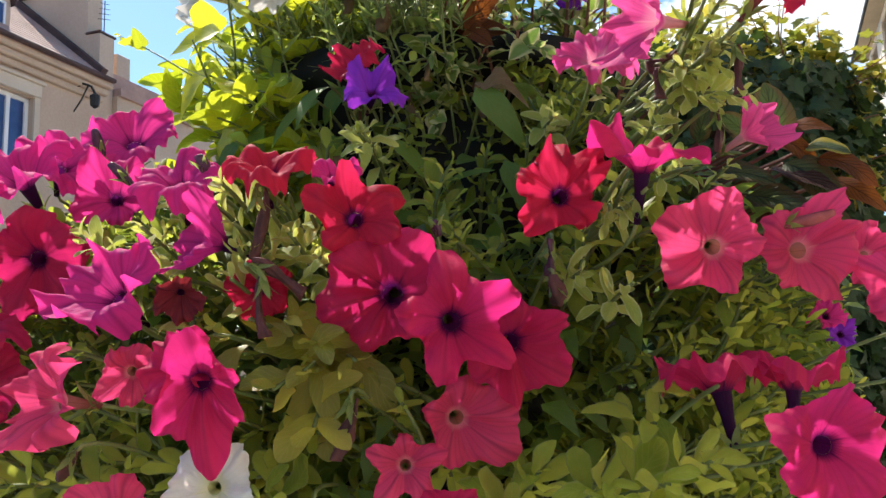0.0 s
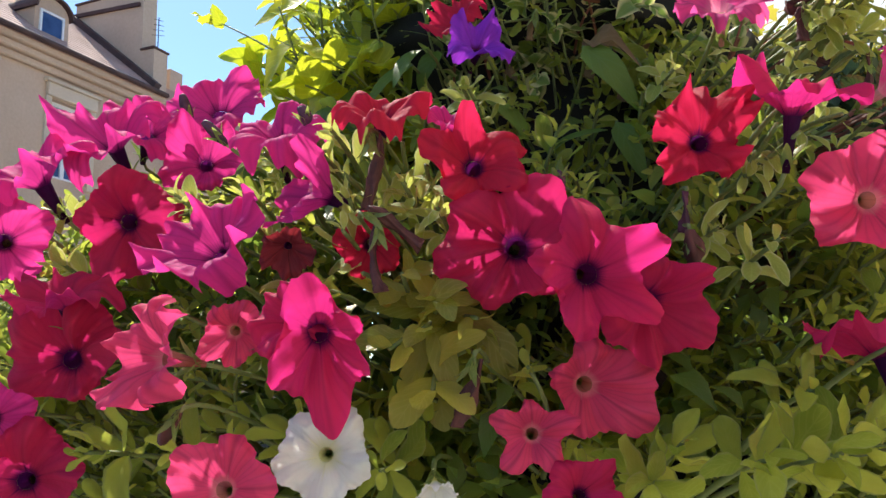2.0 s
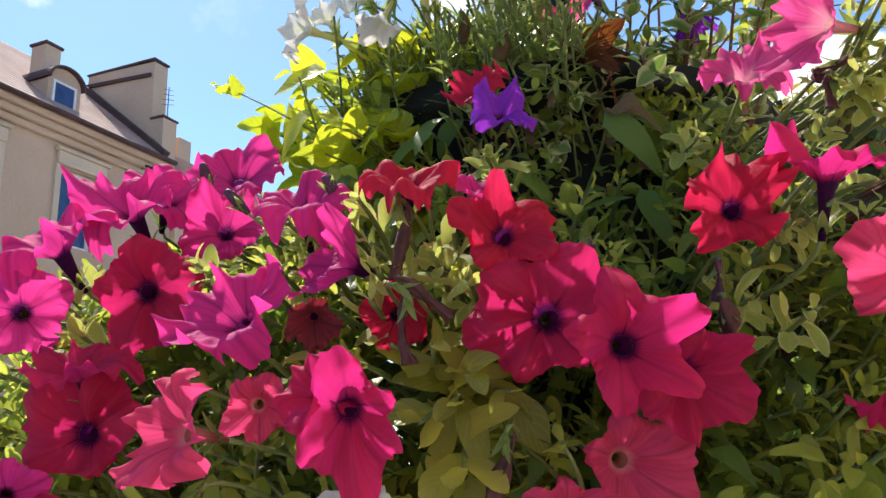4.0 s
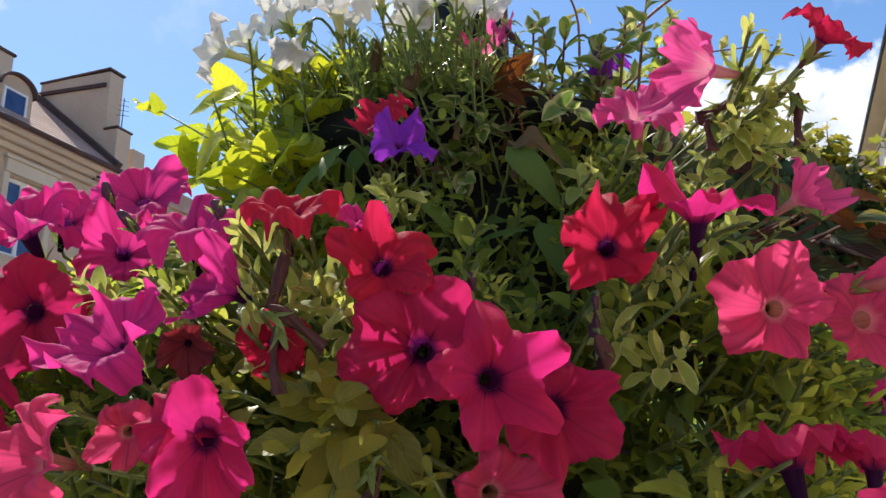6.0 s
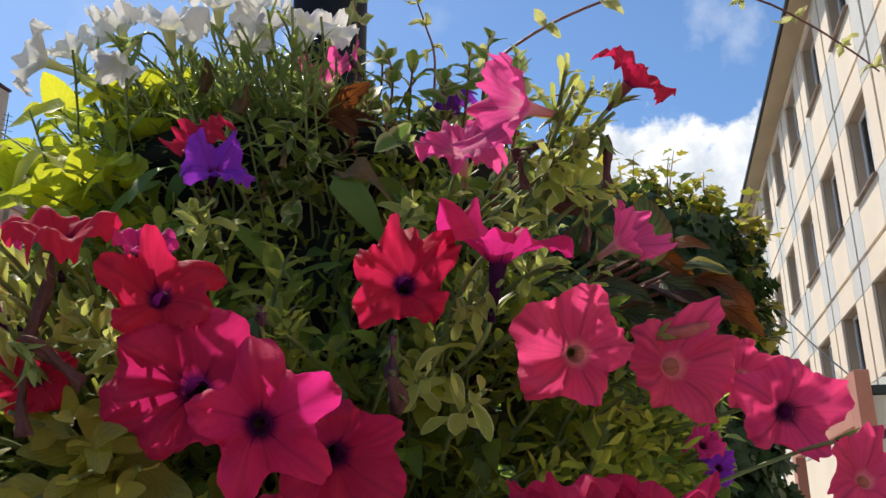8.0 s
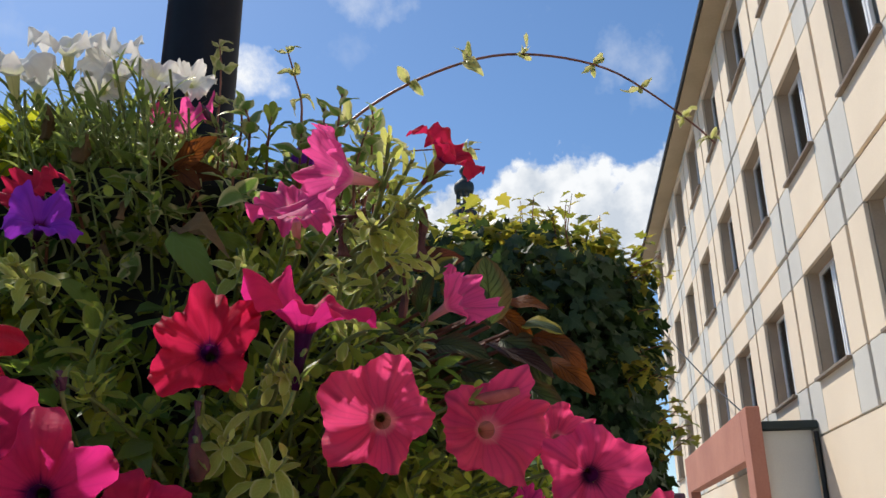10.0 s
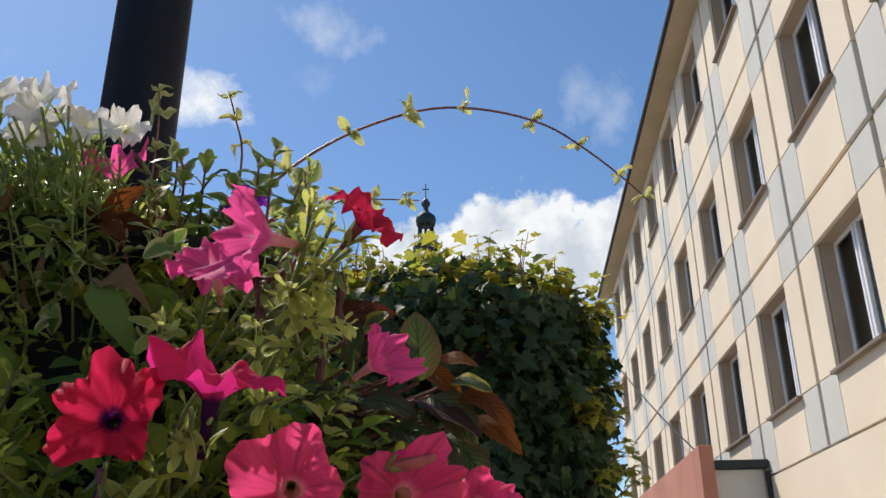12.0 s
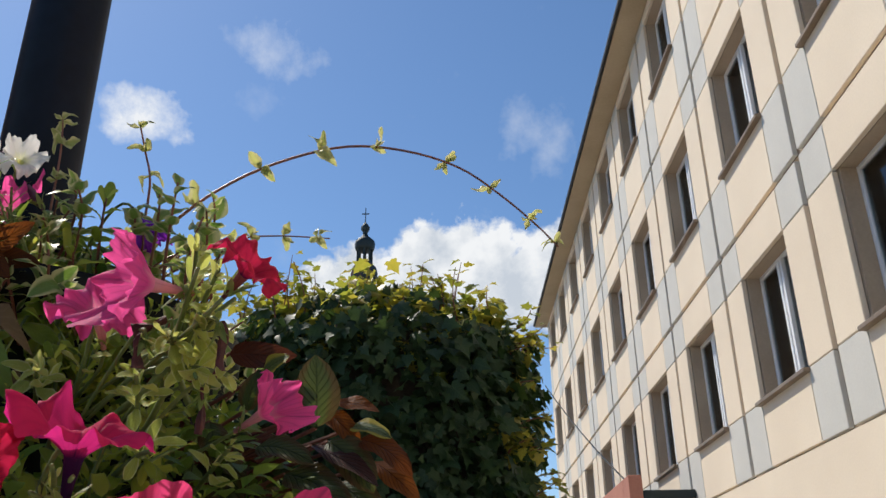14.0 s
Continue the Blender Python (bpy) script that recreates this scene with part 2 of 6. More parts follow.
M_STEM = plain("green_stem", (0.11, 0.15, 0.04), (0.19, 0.23, 0.075), 40, 0.55, bump_d=0.0006, fine=300)
M_STEM_RED = plain("reddish_stem", (0.14, 0.045, 0.03), (0.24, 0.08, 0.05), 40, 0.5, bump_d=0.0005, fine=300)
M_BUD = plain("dark_bud", (0.05, 0.012, 0.035), (0.11, 0.03, 0.07), 90, 0.6, bump_d=0.001, fine=400)
M_BUD_PINK = plain("pink_brown_bud", (0.26, 0.045, 0.05), (0.40, 0.09, 0.085), 90, 0.6, bump_d=0.001, fine=300)
M_BROWN = plain("withered_bloom", (0.045, 0.012, 0.014), (0.12, 0.035, 0.03), 90, 0.75, bump_d=0.0016, fine=260)
M_POT = plain("black_plastic", (0.004, 0.005, 0.005), (0.009, 0.010, 0.009), 20, 0.65, bump_d=0.0006, fine=160, spec=0.2)
# planter soil; its dark tone also serves as painted shade inside the ivy
M_SOIL_AND_SHADE = plain("soil", (0.02, 0.014, 0.009), (0.05, 0.035, 0.022), 30, 0.95, bump_d=0.006, fine=120)
M_POLE = plain("dark_blue_paint", (0.003, 0.006, 0.016), (0.006, 0.011, 0.026), 10, 0.35, bump_d=0.0006, fine=90, spec=0.12)
M_CREAM = plain("cream_render", (0.77, 0.645, 0.495), (0.85, 0.725, 0.56), 0.7, 0.9, bump_d=0.004, fine=45)
M_GREY = plain("grey_render", (0.57, 0.55, 0.50), (0.66, 0.64, 0.585), 0.9, 0.9, bump_d=0.004, fine=45)
M_JOINT = plain("joint_render", (0.40, 0.31, 0.22), (0.50, 0.39, 0.28), 1.2, 0.9, bump_d=0.003, fine=40)
M_SILL = plain("brown_sill_metal", (0.20, 0.14, 0.09), (0.30, 0.22, 0.15), 3, 0.5, 0.2, 0.001, 30)
M_SOFFIT = plain("tan_soffit", (0.42, 0.33, 0.21), (0.52, 0.41, 0.27), 1.0, 0.85, bump_d=0.003, fine=20)
M_GUTTER = plain("dark_gutter", (0.012, 0.012, 0.013), (0.03, 0.03, 0.03), 3, 0.55, 0.2, 0.001, 30)
M_FRAME = plain("white_window_frame", (0.80, 0.81, 0.82), (0.86, 0.86, 0.86), 3, 0.4, bump_d=0.0005, fine=50)
# near-black tone: the dimness of the rooms is put into this colour
M_ROOM_DARK = plain("painted_room_dark", (0.05, 0.05, 0.05), (0.12, 0.11, 0.10), 1.0, 0.9, bump_d=0.001, fine=10)
M_TERRA = plain("terracotta_render", (0.42, 0.17, 0.12), (0.52, 0.23, 0.16), 1.2, 0.85, bump_d=0.003, fine=30)
M_OLDWALL = plain("old_plaster", (0.51, 0.375, 0.275), (0.63, 0.48, 0.36), 0.6, 0.9, bump_d=0.006, fine=14)
M_TRIM = plain("pale_plaster_trim", (0.58, 0.48, 0.37), (0.70, 0.59, 0.46), 1.0, 0.9, bump_d=0.004, fine=20)
M_ROOF = plain("roof_tiles", (0.38, 0.24, 0.19), (0.52, 0.34, 0.28), 1.2, 0.85, bump_d=0.02, fine=9)
M_ROOFDARK = plain("dark_roof_edge", (0.06, 0.03, 0.028), (0.11, 0.06, 0.05), 2, 0.8, bump_d=0.01, fine=9)
# the sky's blue reflection is painted in as base colour
M_SKY_TINTED_PANE = plain("sky_tinted_pane", (0.02, 0.05, 0.15), (0.05, 0.10, 0.26), 1.0, 0.12, bump_d=0.0003, fine=5)
M_COPPER = plain("dark_copper", (0.012, 0.022, 0.024), (0.03, 0.045, 0.045), 0.8, 0.6, 0.2, 0.02, 5)
M_PAVE = plain("paving", (0.24, 0.23, 0.21), (0.34, 0.32, 0.29), 1.5, 0.85, bump_d=0.004, fine=30)


def glass():
    m, n, l, p = material("window_glass")
    fr = n.new("ShaderNodeFresnel")
    fr.inputs[0].default_value = 1.6
    t = n.new("ShaderNodeBsdfTransparent")
    t.inputs[0].default_value = (0.75, 0.8, 0.8, 1)
    g = n.new("ShaderNodeBsdfGlossy")
    g.inputs["Roughness"].default_value = 0.02
    mx = n.new("ShaderNodeMixShader")
    l.new(fr.outputs[0], mx.inputs[0])
    l.new(t.outputs[0], mx.inputs[1])
    l.new(g.outputs[0], mx.inputs[2])
    l.new(mx.outputs[0], n["Material Output"].inputs["Surface"])
    return m


M_GLASS = glass()


def clouds():
    """Cloud on the far backdrop. UV: azimuth and elevation in degrees."""
    m, n, l, p = material("cloud")
    uv = n.new("ShaderNodeUVMap")
    sep = n.new("ShaderNodeSeparateXYZ")
    l.new(uv.outputs[0], sep.inputs[0])
    az, el = sep.outputs[0], sep.outputs[1]

    def fbm(scale, detail, rough=0.55):
        t = n.new("ShaderNodeTexNoise")
        t.inputs["Scale"].default_value, t.inputs["Detail"].default_value, t.inputs["Roughness"].default_value = scale, detail, rough
        l.new(uv.outputs[0], t.inputs["Vector"])
        return t.outputs[0]

    billow = math_node(n, l, "MULTIPLY", math_node(n, l, "SUBTRACT", fbm(0.28, 8), 0.5), 9.0)
    d = math_node(n, l, "DIVIDE", math_node(n, l, "SUBTRACT", az, 3.0), 13.0)
    crest = math_node(n, l, "SUBTRACT", 26.0, math_node(n, l, "MULTIPLY", math_node(n, l, "MULTIPLY", d, d), 3.6))
    gap = math_node(n, l, "ADD", math_node(n, l, "SUBTRACT", crest, el), billow)
    edge = math_node(n, l, "MULTIPLY", gap, 1.1)
    edge.node.use_clamp = True
    base = math_node(n, l, "MULTIPLY", math_node(n, l, "ADD", math_node(n, l, "SUBTRACT", el, 17.5), billow), 0.7)
    base.node.use_clamp = True
    bank = math_node(n, l, "MULTIPLY", edge, base)
    puffs = ramp(n, [(0.60, (0, 0, 0)), (0.82, (1, 1, 1))])
    ragged = fbm(0.22, 9, 0.62)
    l.new(fbm(0.11, 9, 0.62), puffs.inputs[0])
    mask = math_node(n, l, "MAXIMUM", bank, math_node(n, l, "MULTIPLY", puffs.outputs[0], 0.25))
    for az0, el0, wa, we, dense in ((-22.6, 31.4, 5.0, 2.6, 0.95), (-13.2, 36.5, 5.5, 2.6, 0.35), (7.0, 31.3, 4.0, 5.0, 0.30), (-53.0, 29.0, 4.0, 2.0, 0.7)):
        a2 = math_node(n, l, "POWER", math_node(n, l, "ABSOLUTE", math_node(n, l, "DIVIDE", math_node(n, l, "SUBTRACT", az, az0), wa)), 2.0)
        e2 = math_node(n, l, "POWER", math_node(n, l, "ABSOLUTE", math_node(n, l, "DIVIDE", math_node(n, l, "SUBTRACT", el, el0), we)), 2.0)
        near = math_node(n, l, "MULTIPLY", math_node(n, l, "SUBTRACT", 1.0, math_node(n, l, "ADD", a2, e2)), 0.35)
        puff = math_node(n, l, "MULTIPLY", math_node(n, l, "SUBTRACT", math_node(n, l, "ADD", ragged, near), 0.66), 4.0)
        puff.node.use_clamp = True
        mask = math_node(n, l, "MAXIMUM", mask, math_node(n, l, "MULTIPLY", puff, dense))
    shade = ramp(n, [(0.35, (0.60, 0.66, 0.74)), (0.62, (0.93, 0.95, 0.97))])
    l.new(math_node(n, l, "ADD", fbm(0.35, 6), math_node(n, l, "MULTIPLY", math_node(n, l, "SUBTRACT", el, 22.0), 0.03)), shade.inputs[0])
    em = n.new("ShaderNodeEmission")
    l.new(shade.outputs[0], em.inputs["Color"])
    em.inputs["Strength"].default_value = 1.1
    t = n.new("ShaderNodeBsdfTransparent")
    mx = n.new("ShaderNodeMixShader")
    l.new(mask, mx.inputs[0])
    l.new(t.outputs[0], mx.inputs[1])
    l.new(em.outputs[0], mx.inputs[2])
    l.new(mx.outputs[0], n["Material Output"].inputs["Surface"])
    return m


M_CLOUD = clouds()


# ---- mesh tools ----
def mesh_of(name, bm, mat, smooth=False):
    me = bpy.data.meshes.new(name)
    bm.to_mesh(me)
    bm.free()
    me.materials.append(mat)
    if smooth:
        me.shade_smooth()
    return me


def part(name, data, mat=None, parent=None, label="", at=None, smooth=False):
    """One mesh object under a thing or a part; data is a bmesh or a mesh that alike pieces share."""
    me = data if isinstance(data, bpy.types.Mesh) else mesh_of(name, data, mat, smooth)
    ob = new(name, me)
    ob.parent = parent
    if at is not None:
        ob.matrix_basis = at
    if label:
        ob["label"] = label
    return ob


def box(bm, x0, x1, y0, y1, z0, z1, bevel=0.0):
    r = bmesh.ops.create_cube(bm, size=1, matrix=Matrix.LocRotScale(((x0 + x1) / 2, (y0 + y1) / 2, (z0 + z1) / 2), None, (x1 - x0, y1 - y0, z1 - z0)))
    if bevel:
        edges = list({e for v in r["verts"] for e in v.link_edges})
        bmesh.ops.bevel(bm, geom=edges, offset=bevel, segments=1, affect="EDGES")
    return bm


def boxes(*rows, bevel=0.0):
    bm = bmesh.new()
    for r in rows:
        box(bm, *r, bevel=bevel)
    return bm


def lathe(bm, profile, segs=24, centre=(0, 0, 0)):
    """A turned body round z from (radius, height) steps."""
    rings = []
    for r, z in profile:
        rings.append([bm.verts.new((centre[0] + r * math.cos(2 * math.pi * i / segs), centre[1] + r * math.sin(2 * math.pi * i / segs), centre[2] + z)) for i in range(segs)])
    for a, b in zip(rings, rings[1:]):
        for i in range(segs):
            j = (i + 1) % segs
            bm.faces.new((a[i], a[j], b[j], b[i]))
    bm.faces.new(rings[0][::-1])
    bm.faces.new(rings[-1])
    return bm


def tube(bm, pts, radii, segs=6):
    """A round stem through the points."""
    rings = []
    for i, p in enumerate(pts):
        d = (pts[min(i + 1, len(pts) - 1)] - pts[max(i - 1, 0)]).normalized()
        a = d.cross(Vector((0.31, 0.17, 0.93))).normalized()
        b = d.cross(a)
        rings.append([bm.verts.new(p + radii[i] * (a * math.cos(2 * math.pi * k / segs) + b * math.sin(2 * math.pi * k / segs))) for k in range(segs)])
    for a, b in zip(rings, rings[1:]):
        for k in range(segs):
            j = (k + 1) % segs
            bm.faces.new((a[k], a[j], b[j], b[k]))
    bm.faces.new(rings[0][::-1])
    bm.faces.new(rings[-1])
    return bm


def bezier(a, b, c, n):
    return [a * (1 - s) ** 2 + b * (2 * s * (1 - s)) + c * s * s for s in (i / n for i in range(n + 1))]


# ---- ground and sky backdrop ----
gm = bmesh.new()
bmesh.ops.create_grid(gm, x_segments=4, y_segments=4, size=2500)
tagged(part("ground", gm, M_PAVE), "grey stone street paving reaching to the horizon", "ground", kind="structure")

cm = bmesh.new()
cuv = cm.loops.layers.uv.new("UVMap")
NA, NE, RAD = 60, 24, 2400.0
grid = []
for j in range(NE + 1):
    el = 4 + 66 * j / NE
    row = []
    for i in range(NA + 1):
        az = -75 + 150 * i / NA
        a, e = radians(az), radians(el)
        row.append((cm.verts.new((RAD * math.sin(a) * math.cos(e), RAD * math.cos(a) * math.cos(e), RAD * math.sin(e))), az, el))
    grid.append(row)
for j in range(NE):
    for i in range(NA):
        q = (grid[j][i], grid[j][i + 1], grid[j + 1][i + 1], grid[j + 1][i])
        f = cm.faces.new([v for v, _, _ in q])
        for lp, (_, az, el) in zip(f.loops, q):
            lp[cuv].uv = (az, el)
sheet = part("backdrop", cm, M_CLOUD, smooth=True)
sheet.visible_shadow = False
tagged(sheet, "white summer cumulus clouds far behind the town", "clouds", kind="structure")


# ---- the apartment block along the street ----
WX = 3.70                       # its face
BAY, FLOOR = 2.745, 3.0
PW, WW, WH = 2.635, 1.36, 1.52   # panel width, window width and height
SILLS = (3.87, 6.84, 9.90)
FEET = (3.14, 5.96, 8.92, 11.66)   # the panels' lower edges, floor by floor
BASE = 3.14
BAYS = [9.12 + BAY * k for k in range(-5, 8)]
Y0, Y1 = BAYS[0] - BAY / 2, BAYS[-1] + BAY / 2
block = tagged(new("apartment_building"), "cream panelled apartment block with grey corner slabs and recessed windows", "building")
block.location = (WX, (Y0 + Y1) / 2, 0)
inv = Matrix.Translation((-WX, -(Y0 + Y1) / 2, 0))


def at_block(name, bm, mat, label="", parent=None):
    bm.transform(inv)
    return part(name, bm, mat, parent or block, label)


D0, D1 = 0.06, 0.42             # the wall stands behind the panels
rows = [(WX + D0, WX + D1, Y0, Y1, 0, SILLS[0])]
for i, z in enumerate(SILLS):
    top = SILLS[i + 1] if i < 2 else 11.6
    rows.append((WX + D0, WX + D1, Y0, Y1, z + WH, top))
    edges = [Y0] + [v for c in BAYS for v in (c - WW / 2, c + WW / 2)] + [Y1]
    for a, b in zip(edges[::2], edges[1::2]):
        rows.append((WX + D0, WX + D1, a, b, z, z + WH))
at_block("wall", boxes(*rows), M_JOINT)
at_block("wall", boxes((WX - 0.0, WX + D0 - 0.002, Y0, Y1, 0, BASE - 0.03)), M_CREAM, "smooth cream ground-floor render")
at_block("wall", boxes((WX + 5.0, WX + 5.3, Y0, Y1, 0, 11.59), (WX + D1, WX + 5.0, Y0, Y0 + 0.3, 0, 11.59), (WX + D1, WX + 5.0, Y1 - 0.3, Y1, 0, 11.59)), M_OLDWALL)
# one added dark sheet stands in for the unlit rooms
at_block("room_backing", boxes((WX + 1.5, WX + 1.6, Y0 + 0.3, Y1 - 0.3, 0, 11.58)), M_ROOM_DARK, "dark sheet standing in for the unlit rooms behind the windows")
at_block("soffit", boxes((WX - 0.42, WX + 5.5, Y0 - 0.3, Y1 + 0.3, 11.60, 11.72)), M_SOFFIT)
at_block("gutter", boxes((WX - 0.49, WX - 0.423, Y0 - 0.3, Y1 + 0.3, 11.62, 11.72), bevel=0.02), M_GUTTER)
rm = bmesh.new()
a = [rm.verts.new((WX - 0.42, y, 11.74)) for y in (Y0 - 0.3, Y1 + 0.3)]
b = [rm.verts.new((WX + 2.6, y, 12.6)) for y in (Y0 - 0.3, Y1 + 0.3)]
c = [rm.verts.new((WX + 5.5, y, 11.74)) for y in (Y0 - 0.3, Y1 + 0.3)]
for q in ((a[0], a[1], b[1], b[0]), (b[0], b[1], c[1], c[0]), (a[0], b[0], c[0]), (a[1], c[1], b[1]), (a[0], c[0], c[1], a[1])):
    rm.faces.new(q)
at_block("roof", rm, M_ROOFDARK)

J = 0.012                       # fine joint
hw, sw = PW / 2, WW / 2 + 0.03
ROWS_UP = []
for z, foot, head in zip(SILLS, FEET, FEET[1:]):
    sb, ht = z - foot, head - foot - 0.07
    ROWS_UP.append((z, foot, [mesh_of("cream_panel", boxes(r, bevel=0.006), M_CREAM) for r in (
        (0, 0.055, -hw, -sw - J, sb + J, sb + WH - J), (0, 0.055, sw + J, hw, sb + J, sb + WH - J),
        (0, 0.055, -sw, sw, 0, sb - 0.03), (0, 0.055, -sw, sw, sb + WH, ht))],
        mesh_of("grey_slab", boxes((0, 0.055, 0, hw - sw - J, 0, sb), bevel=0.006), M_GREY),
        mesh_of("grey_slab", boxes((0, 0.055, 0, hw - sw - J, sb + WH, ht), bevel=0.006), M_GREY)))
fx = 0.21
frame_me = mesh_of("window_frame", boxes(
    (fx, fx + 0.06, -WW / 2, -WW / 2 + 0.05, 0, WH), (fx, fx + 0.06, WW / 2 - 0.05, WW / 2, 0, WH),
    (fx - 0.02, fx + 0.06, -0.075, -0.018, 0.05, WH - 0.05), (fx - 0.02, fx + 0.06, 0.018, 0.075, 0.05, WH - 0.05), (fx + 0.01, fx + 0.05, -0.018, 0.018, 0.05, WH - 0.05),
    (fx, fx + 0.06, -WW / 2 + 0.05, WW / 2 - 0.05, 0, 0.05), (fx, fx + 0.06, -WW / 2 + 0.05, WW / 2 - 0.05, WH - 0.05, WH), bevel=0.006), M_FRAME)
pane_me = mesh_of("pane", boxes((fx + 0.025, fx + 0.033, 0, WW / 2 - 0.125, 0.05, WH - 0.05)), M_GLASS)
sill_me = mesh_of("sill", boxes((-0.07, 0.21, -sw - 0.04, sw + 0.04, -0.045, 0.0), bevel=0.006), M_SILL)
for c in BAYS:
    for z, foot, cream, low, high in ROWS_UP:
        base = Matrix.Translation((0, c - (Y0 + Y1) / 2, foot))
        for me in cream:
            part("cream_panel", me, parent=block, at=base)
        for me in (low, high):
            part("grey_slab", me, parent=block, at=base @ Matrix.Translation((0, sw + J, 0)))
            part("grey_slab", me, parent=block, at=base @ Matrix.Translation((0, -hw, 0)))
        w = part("window_frame", frame_me, parent=block, at=Matrix.Translation((0, c - (Y0 + Y1) / 2, z)))
        part("pane", pane_me, parent=w, at=Matrix.Translation((0, 0.075, 0))).visible_shadow = False
        part("pane", pane_me, parent=w, at=Matrix.Translation((0, -WW / 2 + 0.05, 0))).visible_shadow = False
        part("sill", sill_me, parent=w)

# entrance porch
porch = tagged(new("entrance_porch"), "terracotta framed entrance porch with dark canopy edge", "porch")
porch.location = (3.2, 14.5, 0)


def at_porch(name, bm, mat, label=""):
    bm.transform(Matrix.Translation((-3.2, -14.5, 0)))
    return part(name, bm, mat, porch, label)


at_porch("pillar", boxes((2.72, 2.92, 13.0, 13.45, 0, 3.58), bevel=0.01), M_TERRA)
at_porch("pillar", boxes((2.72, 2.92, 19.5, 19.95, 0, 3.58), bevel=0.01), M_TERRA)
at_porch("beam", boxes((2.72, 2.92, 13.45, 19.5, 2.85, 3.58), bevel=0.01), M_TERRA)
at_porch("canopy", boxes((2.92, 3.69, 13.0, 19.9, 3.24, 3.36), bevel=0.012), M_COPPER, "dark green metal canopy edge")
at_porch("side_panel", boxes((2.93, 3.62, 13.12, 13.22, 0, 3.23)), M_GREY, "pale rendered side wall")
at_porch("drainpipe", tube(bmesh.new(), [Vector((3.66, 13.04, 3.2)), Vector((3.66, 13.04, 0.0))], [0.035, 0.035], 10), M_GUTTER)


line = tagged(new("cable"), "thin dark cable running down to the entrance porch", "cable")
line.location = (2.82, 13.6, 3.58)
part("wire", tube(bmesh.new(), bezier(Vector((0, 0, -0.02)), Vector((-0.05, 4.5, 1.7)), Vector((-0.10, 9.4, 4.0)), 10), [0.014] * 11, 5), M_GUTTER, line)


# ---- the old house across the street ----
HX = -15.0
house = tagged(new("old_house"), "old beige plastered town house with tiled roof, dormer and chimney", "house")
house.location = (HX, 10, 0)


def at_house(name, bm, mat, label="", parent=None, owner=None):
    o = parent or owner or house
    for v in bm.verts:          # eave, roof and gable sit this much lower on the walls
        if v.co.z > 8.75:
            v.co.z -= 0.16
    bm.transform(Matrix.Translation((-HX, -10, 0)))
    return part(name, bm, mat, o, label)


WIN = [(7.6, 8.7), (10.2, 11.3), (12.9, 14.0)]
rows = [(HX - 0.45, HX, -2, 16.0, 0, 6.4), (HX - 0.45, HX, -2, 16.0, 8.15, 9.15)]
edges = [-2] + [v for w in WIN for v in w] + [16.0]
for a, b in zip(edges[::2], edges[1::2]):
    rows.append((HX - 0.45, HX, a, b, 6.4, 8.15))
rows += [(HX - 9, HX - 8.6, -2, 16.0, 0, 9.35), (HX - 8.6, HX - 0.45, -2, -1.6, 0, 9.35), (HX - 8.6, HX - 0.45, 15.6, 16.0, 0, 9.35)]
for r in rows:
    at_house("wall", boxes(r), M_OLDWALL)
for r in ((HX, HX + 0.12, -2, 16.05, 8.82, 8.98), (HX, HX + 0.24, -2, 16.08, 8.98, 9.14), (HX - 0.1, HX + 0.36, -2, 16.1, 9.14, 9.28)):
    at_house("cornice", boxes(r, bevel=0.03), M_OLDWALL, "moulded plaster cornice")
for y0, y1 in WIN:
    w = at_house("window", boxes((HX - 0.22, HX - 0.14, y0, y0 + 0.09, 6.4, 8.15), (HX - 0.22, HX - 0.14, y1 - 0.09, y1, 6.4, 8.15), (HX - 0.22, HX - 0.14, (y0 + y1) / 2 - 0.05, (y0 + y1) / 2 + 0.05, 6.49, 8.06),
                             (HX - 0.22, HX - 0.14, y0 + 0.09, y1 - 0.09, 6.4, 6.49), (HX - 0.22, HX - 0.14, y0 + 0.09, y1 - 0.09, 8.06, 8.15)), M_FRAME)
    at_house("pane", boxes((HX - 0.20, HX - 0.19, y0 + 0.09, y1 - 0.09, 6.49, 8.06)), M_SKY_TINTED_PANE, "pane coloured blue for the mirrored sky", parent=w)
    at_house("lintel", boxes((HX, HX + 0.10, y0 - 0.15, y1 + 0.15, 8.18, 8.48), (HX, HX + 0.16, y0 - 0.22, y1 + 0.22, 8.48, 8.56), bevel=0.015), M_TRIM, parent=w)
    at_house("surround", boxes((HX, HX + 0.05, y0 - 0.15, y0, 6.3, 8.18)), M_TRIM, parent=w)
    at_house("surround", boxes((HX, HX + 0.05, y1, y1 + 0.15, 6.3, 8.18)), M_TRIM, parent=w)
SL = 0.80                       # roof rise per metre
rf = bmesh.new()
e0, e1 = (HX + 0.40, 9.26), (HX - 4.2, 9.26 + SL * 4.6)
vs = [rf.verts.new((x, y, z)) for (x, z) in (e0, e1, (HX - 9, 9.2)) for y in (-2.0, 16.0)]
for q in ((0, 1, 3, 2), (2, 3, 5, 4), (0, 2, 4), (1, 5, 3), (0, 4, 5, 1)):
    rf.faces.new([vs[i] for i in q])
at_house("roof", rf, M_ROOF)
